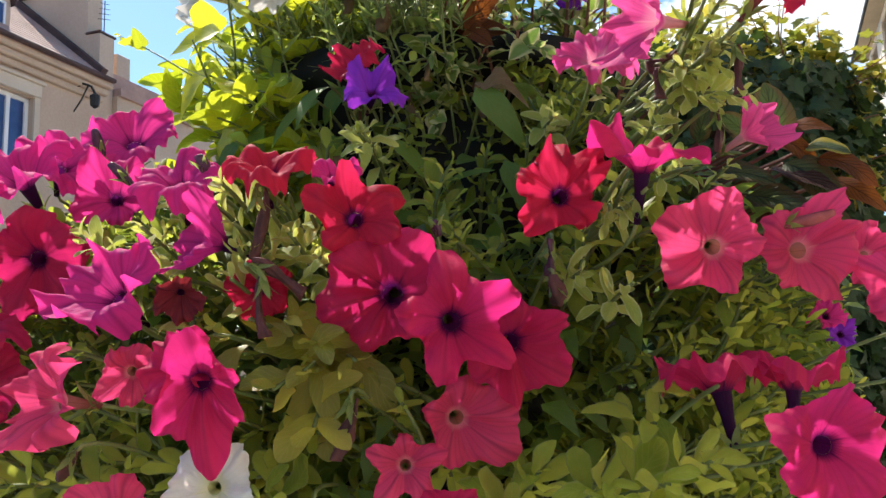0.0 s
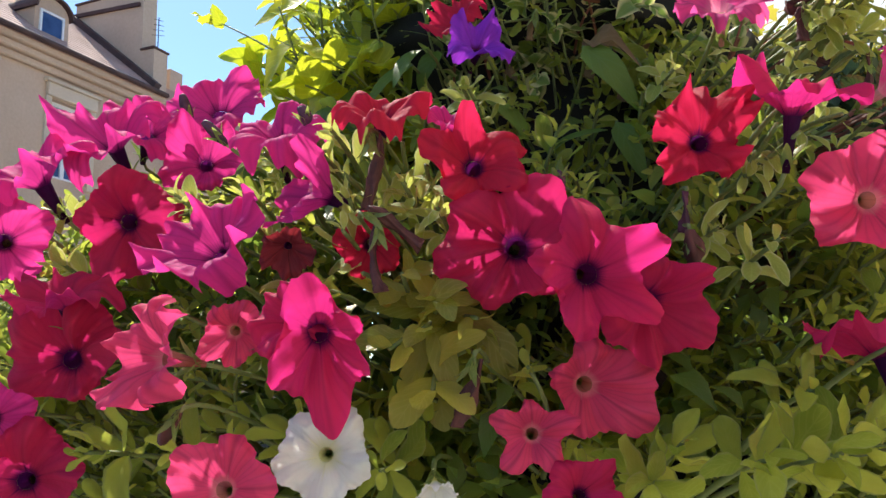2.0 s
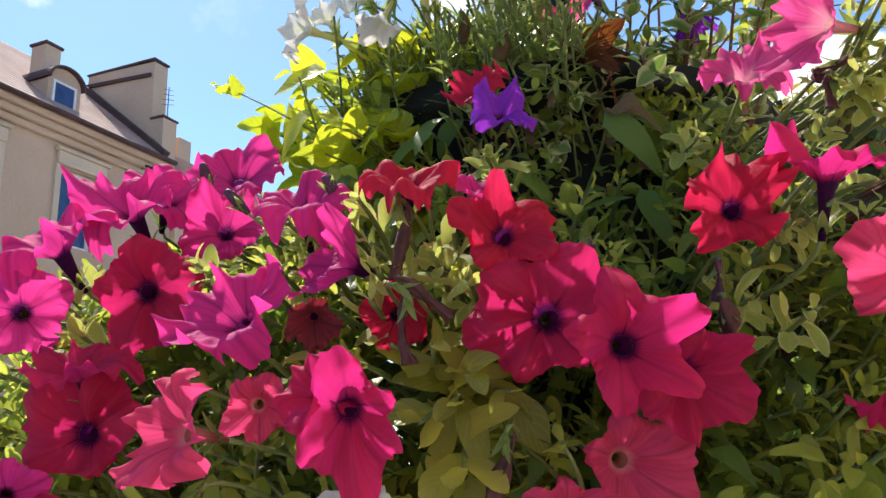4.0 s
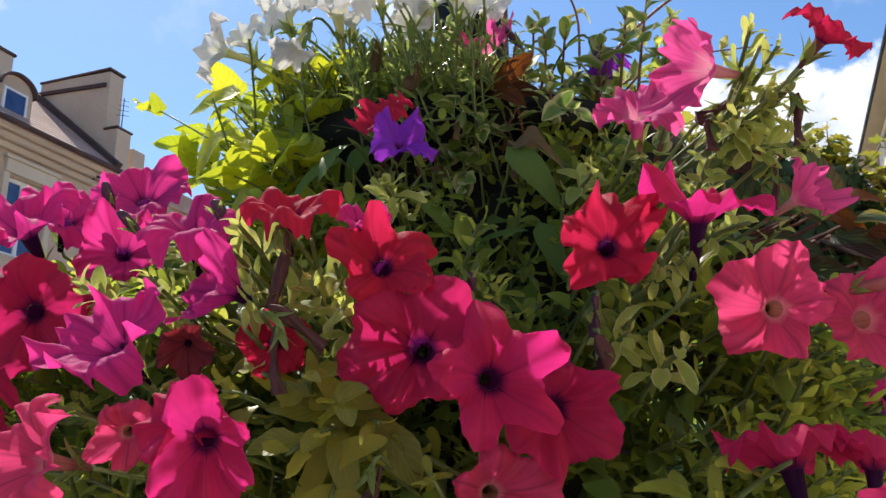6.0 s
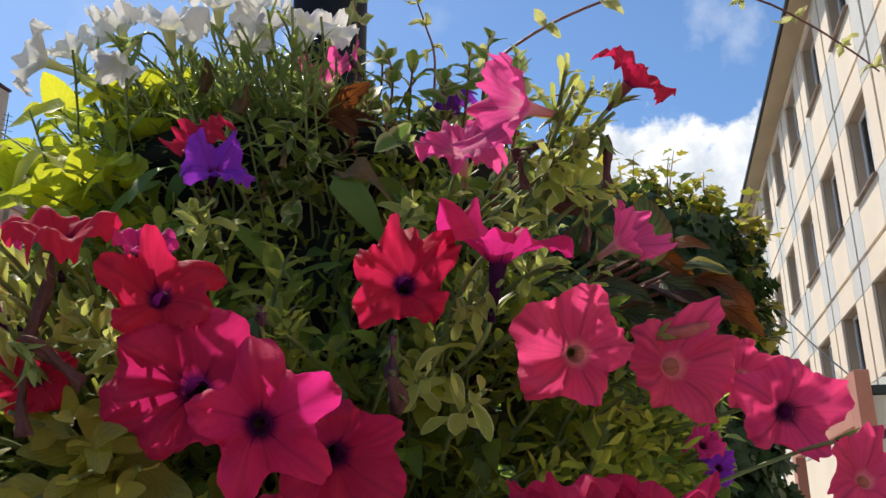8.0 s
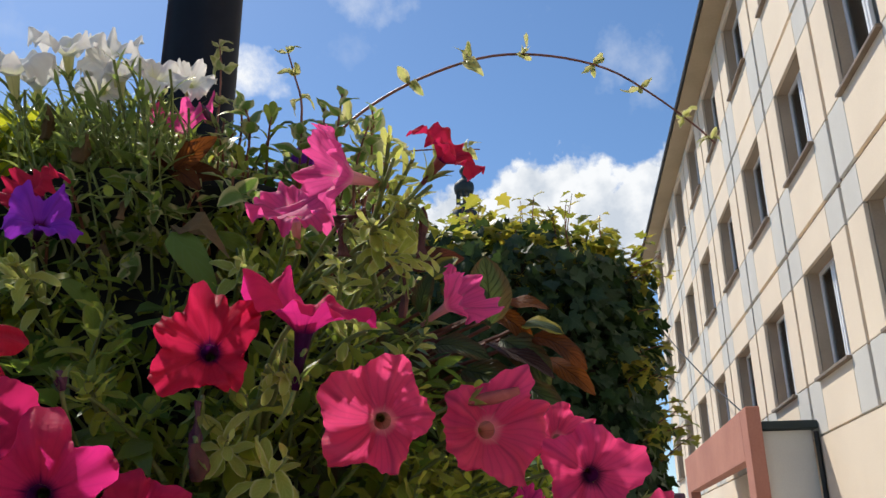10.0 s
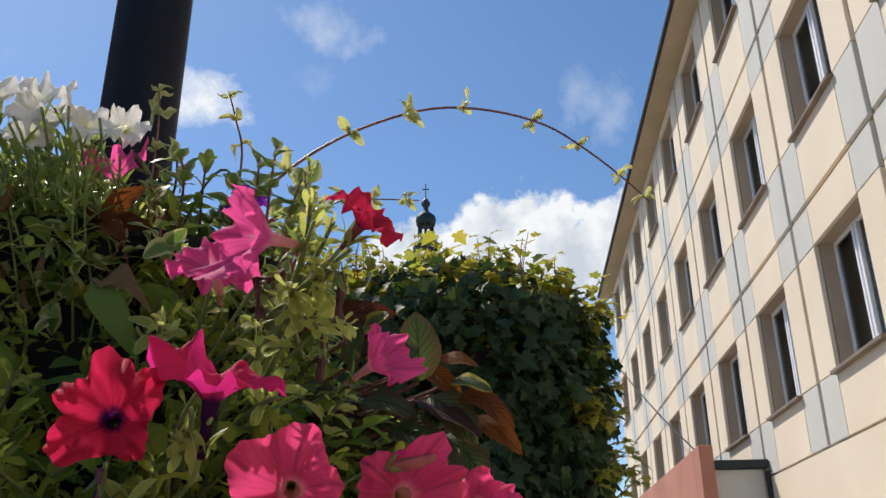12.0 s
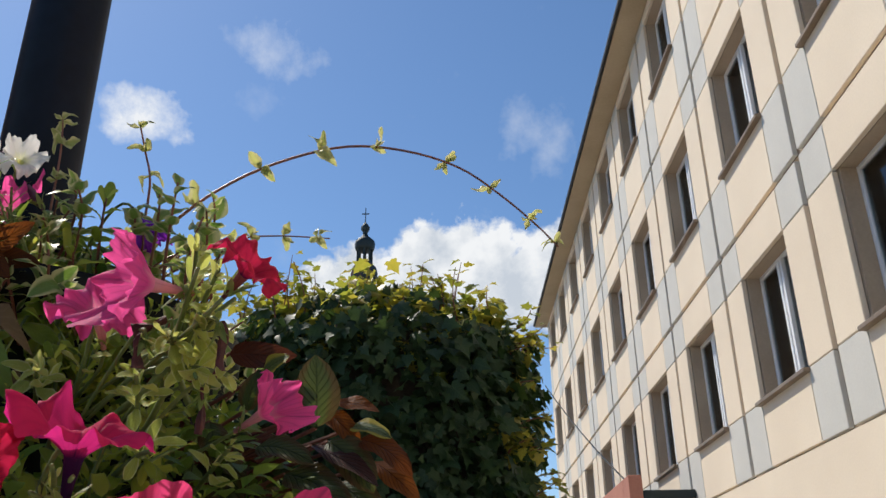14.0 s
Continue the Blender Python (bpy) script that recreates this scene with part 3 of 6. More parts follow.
for k in range(26):             # courses of tiles
    s0, s1 = k / 26, (k + 1) / 26 + 0.008
    tb = bmesh.new()
    for s, lift in ((s0, 0.055), (s1, 0.034)):
        for y in (-2.0, 15.98):
            tb.verts.new((e0[0] + (e1[0] - e0[0]) * s, y, e0[1] + (e1[1] - e0[1]) * s + lift))
    tb.verts.ensure_lookup_table()
    v = list(tb.verts)
    tb.faces.new((v[0], v[1], v[3], v[2]))
    ext = bmesh.ops.extrude_face_region(tb, geom=list(tb.faces))
    bmesh.ops.translate(tb, verts=[g for g in ext["geom"] if isinstance(g, bmesh.types.BMVert)], vec=(0, 0, -0.03))
    at_house("tile_course", tb, M_ROOF)
at_house("roof_edge", boxes((HX + 0.37, HX + 0.50, -2, 16.05, 9.26, 9.37), bevel=0.03), M_ROOFDARK, "dark gutter along the eave")
# dormer with a round head
dm = bmesh.new()
arc = [(12.72, 9.5)] + [(13.19 + 0.47 * math.cos(math.pi - math.pi * i / 12), 10.48 + 0.36 * math.sin(math.pi * i / 12)) for i in range(13)] + [(13.66, 9.5)]
f0 = [dm.verts.new((HX - 0.45, y, z)) for y, z in arc]
f1 = [dm.verts.new((HX - 2.6, y, z)) for y, z in arc]
dm.faces.new(f0)
dm.faces.new(f1[::-1])
for i in range(len(arc)):
    j = (i + 1) % len(arc)
    dm.faces.new((f0[j], f0[i], f1[i], f1[j]))
dormer = at_house("dormer", dm, M_OLDWALL, "rounded plaster dormer")
hd = bmesh.new()
arc2 = [(13.19 + r * math.cos(math.pi - math.pi * i / 12), 10.48 + r * 0.77 * math.sin(math.pi * i / 12)) for r in (0.48, 0.54) for i in range(13)]
g0 = [hd.verts.new((HX - 0.33, y, z)) for y, z in arc2]
g1 = [hd.verts.new((HX - 2.6, y, z)) for y, z in arc2]
for i in range(12):
    hd.faces.new((g0[i], g0[i + 1], g0[14 + i], g0[13 + i]))
    hd.faces.new((g0[13 + i], g0[14 + i], g1[14 + i], g1[13 + i]))
    hd.faces.new((g1[i], g1[i + 1], g0[i + 1], g0[i]))
at_house("dormer_roof", hd, M_ROOFDARK, parent=dormer)
at_house("dormer_frame", boxes((HX - 0.45, HX - 0.40, 12.84, 12.89, 9.75, 10.48), (HX - 0.45, HX - 0.40, 13.45, 13.50, 9.75, 10.48), (HX - 0.45, HX - 0.40, 12.89, 13.45, 10.43, 10.48)), M_FRAME, parent=dormer)
at_house("pane", boxes((HX - 0.45, HX - 0.43, 12.89, 13.45, 9.75, 10.43)), M_SKY_TINTED_PANE, parent=dormer)
ch = at_house("chimney", boxes((HX - 1.65, HX - 1.15, 13.15, 13.6, 9.9, 11.70), bevel=0.02), M_OLDWALL)
at_house("chimney_cap", boxes((HX - 1.69, HX - 1.11, 13.11, 13.64, 11.70, 11.77), bevel=0.01), M_ROOFDARK, parent=ch)

fire = tagged(new("neighbouring_house"), "taller neighbouring house with a bare plastered fire wall", "house")
fire.location = (HX, 10, 0)
fw = bmesh.new()
prof = [(-15.14, 0), (-15.14, 10.72), (-15.55, 10.74), (-15.57, 12.42), (-17.95, 12.50), (-17.95, 0)]
p0 = [fw.verts.new((x, 16.1, z)) for x, z in prof]
p1 = [fw.verts.new((x, 16.6, z)) for x, z in prof]
fw.faces.new(p0)
fw.faces.new(p1[::-1])
for i in range(len(prof)):
    j = (i + 1) % len(prof)
    fw.faces.new((p0[j], p0[i], p1[i], p1[j]))
at_house("wall", fw, M_OLDWALL, owner=fire)
at_house("coping", boxes((-17.98, -15.54, 16.05, 16.65, 12.47, 12.53), bevel=0.01), M_ROOFDARK, owner=fire)
at_house("coping", boxes((-15.58, -15.11, 16.05, 16.65, 10.735, 10.79), bevel=0.01), M_ROOFDARK, owner=fire)
lm = boxes((-1.2, 1.2, 16.03, 16.09, -0.05, 0.05))
lm.transform(Matrix.Translation((-16.85, 0, 12.10)) @ Matrix.Rotation(radians(3), 4, "Y"))
at_house("ledge", lm, M_ROOFDARK, owner=fire)
vm = boxes((-1.95, 1.95, 15.90, 16.09, -0.12, 0.17))
vm.transform(Matrix.Translation((-16.45, 0, 10.76)) @ Matrix.Rotation(math.atan(0.81), 4, "Y"))
at_house("flashing", vm, M_ROOFDARK, "dark flashing where the lower roof meets", owner=fire)
at_house("wall", boxes((-20, -15.0, 16.62, 26.0, 0, 9.2)), M_OLDWALL, owner=fire)
rl = boxes((-18, -14.9, 16.63, 26.0, 9.2, 9.4), (-17.5, -15.3, 16.63, 26.0, 9.4, 9.9))
at_house("roof", rl, M_ROOF, owner=fire)
at_house("chimney", boxes((-15.8, -15.3, 16.9, 17.4, 9.9, 10.5), bevel=0.02), M_OLDWALL, owner=fire)


br = tagged(new("wall_bracket"), "small dark wrought iron lamp bracket on the old house", "bracket")
br.location = (HX, 15.2, 8.5)
part("arm", tube(bmesh.new(), [Vector((-0.02, 0, 0.3)), Vector((0.25, 0, 0.36)), Vector((0.5, 0, 0.25)), Vector((0.62, 0, 0.05))], [0.03] * 4, 6), M_GUTTER, br)
part("stay", tube(bmesh.new(), [Vector((-0.02, 0, -0.3)), Vector((0.2, 0, -0.05)), Vector((0.4, 0, 0.28))], [0.02] * 3, 6), M_GUTTER, br)
part("lantern", lathe(bmesh.new(), [(0.05, 0.05), (0.12, 0.0), (0.10, -0.25), (0.04, -0.3)], 8, (0.62, 0, 0.0)), M_GUTTER, br)
ant = tagged(new("roof_antenna"), "thin metal television antenna on the fire wall", "antenna")
ant.location = (-15.3, 16.4, 10.62)
part("mast", tube(bmesh.new(), [Vector((0, 0, -0.05)), Vector((0, 0, 0.95))], [0.015, 0.012], 6), M_GUTTER, ant)
for k in range(4):
    part("rod", tube(bmesh.new(), [Vector((-0.12 + 0.02 * k, -0.1, 0.45 + 0.14 * k)), Vector((0.12 - 0.02 * k, 0.1, 0.45 + 0.14 * k))], [0.008, 0.008], 5), M_GUTTER, ant)


# ---- the church tower beyond ----
TX, TY, K = -8.35, 80.0, 80 / 150
tower = tagged(new("church_tower"), "dark copper baroque church tower with open lantern and cross", "tower")
tower.location = (TX, TY, 0)
part("shaft", lathe(bmesh.new(), [(3.0, 0), (3.0, 27.0), (3.2, 27.2), (3.2, 27.6)], 8), M_OLDWALL, tower)
part("lower_dome", lathe(bmesh.new(), [(3.1, 27.6), (2.9, 29.2), (2.0, 31.0), (1.2, 32.2), (1.1, 33.0), (1.32, 33.6), (1.36, 34.4), (1.22, 35.0), (0.88, 35.4), (0.82, 35.6)], 16), M_COPPER, tower, smooth=True)
for k in range(8):
    a = 2 * math.pi * k / 8
    part("lantern_post", boxes((0.74 * math.cos(a) - 0.08, 0.74 * math.cos(a) + 0.08, 0.74 * math.sin(a) - 0.08, 0.74 * math.sin(a) + 0.08, 35.6, 37.0)), M_COPPER, tower)
part("upper_dome", lathe(bmesh.new(), [(0.92, 37.0), (1.0, 37.2), (1.06, 37.6), (0.98, 38.0), (0.62, 38.3), (0.30, 38.6), (0.24, 39.0), (0.44, 39.3), (0.46, 39.6), (0.26, 39.9), (0.07, 40.2)], 16), M_COPPER, tower, smooth=True)
part("cross", boxes((-0.045, 0.045, -0.045, 0.045, 40.1, 41.8), (-0.36, -0.045, -0.04, 0.04, 41.1, 41.2), (0.045, 0.36, -0.04, 0.04, 41.1, 41.2)), M_COPPER, tower)


# ---- the planter round the lamp post ----
CX, CY = -0.307, 0.85
post = tagged(new("lamp_post"), "dark blue painted round steel lamp post carrying the planter", "lamp post")
post.location = (CX, CY, 0)
part("pole", lathe(bmesh.new(), [(0.041, 0.35), (0.041, 3.2), (0.040, 5.2)], 32), M_POLE, post, smooth=True)
part("foot", lathe(bmesh.new(), [(0.11, 0), (0.11, 0.06), (0.075, 0.10), (0.06, 0.35)], 32), M_POLE, post, smooth=True)

planter = tagged(new("flower_planter"), "black plastic two-tier planter fixed round the lamp post", "planter")
planter.location = (CX, CY, 1.2)
part("upper_bowl", lathe(bmesh.new(), [(0.135, 0.30), (0.165, 0.36), (0.198, 0.50), (0.205, 0.565), (0.222, 0.57), (0.224, 0.595), (0.205, 0.60), (0.195, 0.575)], 40), M_POT, planter, smooth=True)
part("lower_bowl", lathe(bmesh.new(), [(0.15, -0.20), (0.22, -0.12), (0.275, 0.10), (0.285, 0.20), (0.305, 0.205), (0.305, 0.235), (0.285, 0.24), (0.27, 0.21)], 40), M_POT, planter, smooth=True)
part("soil", lathe(bmesh.new(), [(0.26, 0.20), (0.262, 0.222), (0.20, 0.235), (0.14, 0.30)], 32), M_SOIL_AND_SHADE, planter)
part("soil", lathe(bmesh.new(), [(0.18, 0.56), (0.19, 0.582), (0.10, 0.60), (0.05, 0.60)], 32), M_SOIL_AND_SHADE, planter)
for az in (-75, 0, 14, 75):     # planting pockets
    a = radians(az)
    part("pocket", lathe(bmesh.new(), [(0.034, -0.02), (0.034, 0.02), (0.027, 0.02), (0.025, 0.0)], 18), M_POT, planter,
         at=Matrix.Translation((math.sin(a) * 0.19, -math.cos(a) * 0.19, 0.43)) @ Matrix.Rotation(a, 4, "Z") @ Matrix.Rotation(radians(90), 4, "X"), smooth=True)

REACH = [(1.20, 0.33), (1.40, 0.39), (1.50, 0.41), (1.58, 0.41), (1.62, 0.39), (1.66, 0.35), (1.70, 0.30), (1.75, 0.26), (1.80, 0.23), (1.86, 0.18), (1.92, 0.10), (1.97, 0.03)]


def reach(z):
    """How far the growth comes out from the post at a height."""
    return float(np.interp(z, [a for a, _ in REACH], [b for _, b in REACH]))


def leaf_mesh(name, mat, width, arch, fold, rows=6, lobes=0.0, heart=0.0, wave=0.0, tip=1.6, blunt=0.75, seed=1):
    """A leaf one unit long, along +y, its face towards +z."""
    rg = random.Random(seed)
    bm = bmesh.new()
    uvl = bm.loops.layers.uv.new("UVMap")
    grid, ph = [], rg.uniform(0, 6)
    for j in range(rows + 1):
        v = math.sin(math.pi / 2 * j / rows) if tip < 1.1 else j / rows
        w = width * (math.sin(math.pi * min(1, v ** (1 / tip))) ** blunt) + 0.012
        if heart and v < 0.35:
            w += heart * width * math.sin(math.pi * v / 0.35) * 0.6
        if lobes:
            w *= 1 + lobes * math.cos(v * 4 * math.pi)
        line = []
        for i, s in enumerate((-1, -0.55, 0, 0.55, 1)):
            back = heart * 0.22 * (abs(s) ** 1.5) * (1 - v) ** 2
            z = arch * (v - v * v) * 1.2 - arch * 0.9 * v * v + fold * abs(s) * w + wave * math.sin(v * 9 + ph + s * 2) * abs(s) * w
            line.append((bm.verts.new((s * w, v - back, z)), 0.5 + s * 0.5, v))
        grid.append(line)
    for j in range(rows):
        for i in range(4):
            q = (grid[j][i], grid[j][i + 1], grid[j + 1][i + 1], grid[j + 1][i])
            f = bm.faces.new([a for a, _, _ in q])
            for lp, (_, u, v) in zip(f.loops, q):
                lp[uvl].uv = (u, v)
    return mesh_of(name, bm, mat, True)


def lobed_mesh(name, mat, seed, folds=0.15):
    """A five-pointed ivy leaf one unit long."""
    rg = random.Random(seed)
    bm = bmesh.new()
    uvl = bm.loops.layers.uv.new("UVMap")
    out = [(0.0, 0.0), (0.16, -0.10), (0.46, 0.06), (0.30, 0.26), (0.52, 0.52), (0.24, 0.58), (0.0, 1.0), (-0.24, 0.58), (-0.52, 0.52), (-0.30, 0.26), (-0.46, 0.06), (-0.16, -0.10)]
    vs = [bm.verts.new((x * rg.uniform(0.9, 1.1), y, folds * abs(x) - 0.25 * y * y + rg.uniform(-0.03, 0.03))) for x, y in out]
    mid = bm.verts.new((0, 0.36, -0.02))
    for i in range(len(vs)):
        f = bm.faces.new((mid, vs[i - 1], vs[i]))
        for lp in f.loops:
            lp[uvl].uv = (0.5 + lp.vert.co.x * 0.9, lp.vert.co.y)
    return mesh_of(name, bm, mat, True)


def leaf_set(name, mat, widths, arch, fold, **kw):
    return [leaf_mesh(name, mat, w, a, f, seed=i, **kw) for i, (w, a, f) in enumerate((w, a, f) for w in widths for a in arch for f in fold)]


LEAVES = leaf_set("leaf", M_LEAF, (0.17, 0.23), (0.10, 0.40, -0.25), (0.10, 0.40), wave=0.28, tip=0.58, blunt=0.52, rows=7)
OLIVES = leaf_set("leaf", M_OLIVE, (0.19, 0.25), (0.15, 0.45, -0.2), (0.12, 0.35), wave=0.22, tip=0.7, blunt=0.6, rows=8)
YOUNGS = leaf_set("leaf", M_YOUNG, (0.16, 0.21), (0.15, 0.40, -0.25), (0.15, 0.45), wave=0.22, tip=0.55, blunt=0.52)
LIMES = leaf_set("leaf", M_LIME, (0.30, 0.38), (0.05, 0.25), (0.10, 0.22), heart=0.5, wave=0.12, rows=8)
BIGS = leaf_set("leaf", M_BIG, (0.17, 0.22), (0.12, 0.25), (0.10, 0.2), rows=8, wave=0.05)
NARROWS = leaf_set("leaf", M_NARROW, (0.07, 0.10), (0.05, 0.2), (0.2,))
VARIEGS = leaf_set("leaf", M_VARIEG, (0.30, 0.36), (0.10, 0.30), (0.12, 0.3), wave=0.20, rows=8)
COLEUS = leaf_set("leaf", M_COLEUS, (0.26, 0.31), (0.12, 0.25), (0.12,), rows=9, wave=0.16, tip=1.15, blunt=0.6)
CRISPS = leaf_set("leaf", M_CRISP, (0.23, 0.29), (0.6, -0.4), (0.4, 0.8), wave=0.5, rows=9, tip=1.0, blunt=0.6)
RUSSETS = leaf_set("leaf", M_RUSSET, (0.20, 0.25), (0.15, 0.30), (0.15,), rows=9, wave=0.18, tip=1.15, blunt=0.62)
EDGED = leaf_set("leaf", M_EDGED, (0.28, 0.33), (0.15, 0.25), (0.12,), rows=9, wave=0.14, tip=1.15, blunt=0.6)
RUDDY = leaf_set("leaf", M_RUDDY, (0.18, 0.22), (0.10, 0.22), (0.20,), rows=9, wave=0.12, tip=1.15, blunt=0.6)
DRIES = leaf_set("leaf", M_DRY, (0.20, 0.30), (0.5, -0.4), (0.5,), wave=0.5)


def set_leaf(d, up, size, at):
    """The pose of a leaf that starts at a point, runs along d and turns its face towards up."""
    d = d.normalized()
    x = d.cross(up)
    if x.length < 1e-4:
        x = d.cross(Vector((1, 0, 0)))
    x.normalize()
    n = x.cross(d)
    m = Matrix((x, d, n)).transposed().to_4x4()
    return Matrix.Translation(at) @ m @ Matrix.Diagonal((size, size, size, 1))


BLOOMS = []                     # place, facing and radius of each flower


def clear(p, extra=0.010):
    """Whether a shoot's tip leaves the faces of the flowers free."""
    for at, n, R in BLOOMS:
        d = p - at
        along = d.dot(n)
        if -0.035 < along < 0.12 and (d - n * along).length < R + extra:
            return False
    return True


def shoot(rg, plant, root, tip, leaves, count, size, radius=0.0016, stem=None, bend=0.02, start=0.30, spread=0.9, rise=0.5, small_tip=0.45, store=None):
    """One leafy shoot of a plant: a curved stem and leaves set round it in turn; with a store, its poses are kept to be joined."""
    base = plant.location if plant else Vector((0, 0, 0))
    a, c = Vector(root) - base, Vector(tip) - base
    b = (a + c) / 2 + Vector((rg.uniform(-bend, bend), rg.uniform(-bend, bend), rg.uniform(0, bend * 1.6)))
    pts = bezier(a, b, c, 7)
    if store is None:
        bm = tube(bmesh.new(), pts, [radius * (1.25 - 0.6 * i / 7) for i in range(8)], 5)
        st = part("shoot", bm, stem or M_STEM, plant, smooth=True)
    else:
        st = None
        store[1].append((pts[::2] + pts[-1:], radius))
    turn = rg.uniform(0, 6.28)
    for k in range(count):
        s = start + (1 - start) * (k + 0.6) / count
        p = a * (1 - s) ** 2 + b * (2 * s * (1 - s)) + c * s * s
        tan = ((b - a) * (1 - s) + (c - b) * s).normalized()
        q = tan.cross(Vector((0.2, 0.3, 0.9))).normalized()
        r = tan.cross(q)
        an = turn + k * 2.4
        side = q * math.cos(an) + r * math.sin(an)
        near_tip = max(0.0, (s - 0.75) / 0.25)
        d = side * spread * (1 - 0.55 * near_tip) + tan * (0.55 + 0.6 * near_tip) + Vector((rg.uniform(-.2, .2), rg.uniform(-.2, .2), rg.uniform(-.2, .2)))
        up = Vector((rg.uniform(-.35, .35), -0.25 + rg.uniform(-.35, .35), 1)) * rise + tan * 0.5
        sz = size * rg.uniform(0.75, 1.2) * (1 - (1 - small_tip) * near_tip)
        if not clear(base + p + d.normalized() * sz * 0.8, -0.002):
            continue
        if store is None:
            part("leaf", rg.choice(leaves), parent=st, at=set_leaf(d, up, sz, p))
        else:
            store[0].append(set_leaf(d, up, sz, p))
    return st


def away(az, r, z):
    return Vector((CX + math.sin(az) * r, CY - math.cos(az) * r, z))


# ---- flowers ----
def corolla(R, cup, ruffle, seed, spin, point=0.06, notch=0.24, bend=None, petals=None, crisp=1.0, segs=100, rings=16):
    """Five joined petals (angle in degrees, length, forward bend): lobed rim, keels, rolled and frilled edges."""
    rg = random.Random(seed)
    bm = bmesh.new()
    uvl = bm.loops.layers.uv.new("UVMap")
    ph = [rg.uniform(0, 6.28) for _ in range(8)]
    if petals is None:
        bend = bend or [crisp * rg.uniform(-0.42, 0.38) for _ in range(5)]
        petals = [(math.degrees(spin) + 72 * k + rg.uniform(-9, 9), rg.uniform(0.9, 1.06), bend[k]) for k in range(5)]
    petals = sorted(petals)
    A = [radians(p[0]) for p in petals] + [radians(petals[0][0] + 360)]
    twist = [crisp * rg.uniform(-0.42, 0.42) for _ in range(5)]
    curl = [rg.uniform(-0.10, 0.38) for _ in range(5)]
    keel = [crisp * rg.uniform(0.26, 0.56) for _ in range(5)]
    saddle, lean = rg.uniform(0.03, 0.12), rg.uniform(0, 6.28)
    each = segs // 5
    around = [(k, i / each) for k in range(5) for i in range(each)]
    grid = []
    for j in range(rings + 1):
        v = j / rings
        line = []
        for n, (k, f) in enumerate(around):
            th = A[k] + (A[k + 1] - A[k]) * f
            q = (k + 1) % 5
            w = f * f * (3 - 2 * f)
            length = petals[k][1] * (1 - w) + petals[q][1] * w
            near, off = (k, f) if f < 0.5 else (q, f - 1)
            lobe = max(0.0, math.cos(math.pi * off))             # 1 on a petal's middle, 0 between two
            star = 0.5 - 0.5 * math.cos(2 * math.pi * off)       # 0 on a petal's middle, 1 between two
            wide = (A[k + 1] - A[k]) / 1.2566
            grow = 1 + (length - 1) * v ** 1.3 - notch * wide * v ** 2.5 * star ** 1.5 + point * v ** 3 * lobe ** 9
            grow += 0.018 * v ** 6 * math.sin(17 * th + ph[5]) + 0.016 * v ** 6 * math.sin(31 * th + ph[1])
            rad = R * (0.15 + 0.85 * v) * grow
            z = -0.40 * (1 - v) ** 2.6 + cup * v ** 1.7 + 1.35 * petals[near][2] * v ** 2.2 * lobe ** 1.4 + twist[near] * off * 1.6 * lobe * v ** 1.8
            z += keel[near] * v * (1.3 - v) * (0.5 - star) * 1.7 - curl[near] * v ** 6 * (0.35 + lobe)
            frill = 0.8 * math.sin(5 * th + ph[0]) + 0.8 * math.sin(8 * th + ph[1]) + 0.7 * math.sin(13 * th + ph[2]) * v + 0.55 * math.sin(21 * th + ph[3]) * v ** 3
            z += (ruffle + 0.03) * v ** 2.4 * frill
            z -= 0.055 * math.exp(-(off / 0.05) ** 2) * v * (1.15 - v)
            z += 0.028 * v * math.sin(9 * v + 3 * th + ph[4]) + 0.022 * v * math.sin(13 * v + 9 * th + ph[6])
            z += saddle * v * v * math.cos(2 * th + lean)
            a = th + 0.06 * math.sin(3 * v + ph[4]) + 0.03 * v * v * math.sin(7 * th + ph[7])
            line.append((bm.verts.new((rad * math.cos(a), rad * math.sin(a), R * z)), (k + f) / 5, v))
        grid.append(line + [(line[0][0], 1.0, v)])
    for j in range(rings):
        for i in range(len(around)):
            q = (grid[j][i], grid[j][i + 1], grid[j + 1][i + 1], grid[j + 1][i])
            f = bm.faces.new([a for a, _, _ in q])
            for lp, (_, u, v) in zip(f.loops, q):
                lp[uvl].uv = (u, v)
    return bm


def funnel(R, length):
    bm = bmesh.new()
    uvl = bm.loops.layers.uv.new("UVMap")
    prof = [(0.150, -0.402), (0.140, -0.47), (0.125, -0.58), (0.10, -0.75), (0.075, -0.95 * length), (0.06, -1.15 * length)]
    segs, rings = 18, []
    for r, z in prof:
        rings.append([bm.verts.new((R * r * math.cos(2 * math.pi * i / segs), R * r * math.sin(2 * math.pi * i / segs), R * z)) for i in range(segs)])
    for n, (a, b) in enumerate(zip(rings, rings[1:])):
        for i in range(segs):
            j = (i + 1) % segs
            f = bm.faces.new((a[i], a[j], b[j], b[i]))
            for lp, (u, v) in zip(f.loops, ((i, n), (i + 1, n), (i + 1, n + 1), (i, n + 1))):
                lp[uvl].uv = (u / segs, 0.6 + v / 12)
    bm.faces.new(rings[-1])
    return bm


SEPAL = leaf_mesh("sepal", M_NARROW, 0.13, -0.25, 0.2)
WORDS = {"magenta": "vivid magenta petunia flower with a dark purple throat", "cerise": "cerise pink petunia flower with a dark purple eye", "crimson": "deep crimson pink petunia flower with a dark throat", "red": "bright red petunia flower with five pointed petals",
         "scarlet": "bright red petunia flower on a long pinkish tube", "coral": "coral pink petunia flower with fine darker veins", "salmon": "coral pink petunia flower with a dusky purple eye", "pink": "light pink petunia flower with a pale throat", "white": "white petunia flower with a cream throat",
         "violet": "violet purple petunia flower with ruffled petals", "wilted": "wilting dark red petunia flower"}


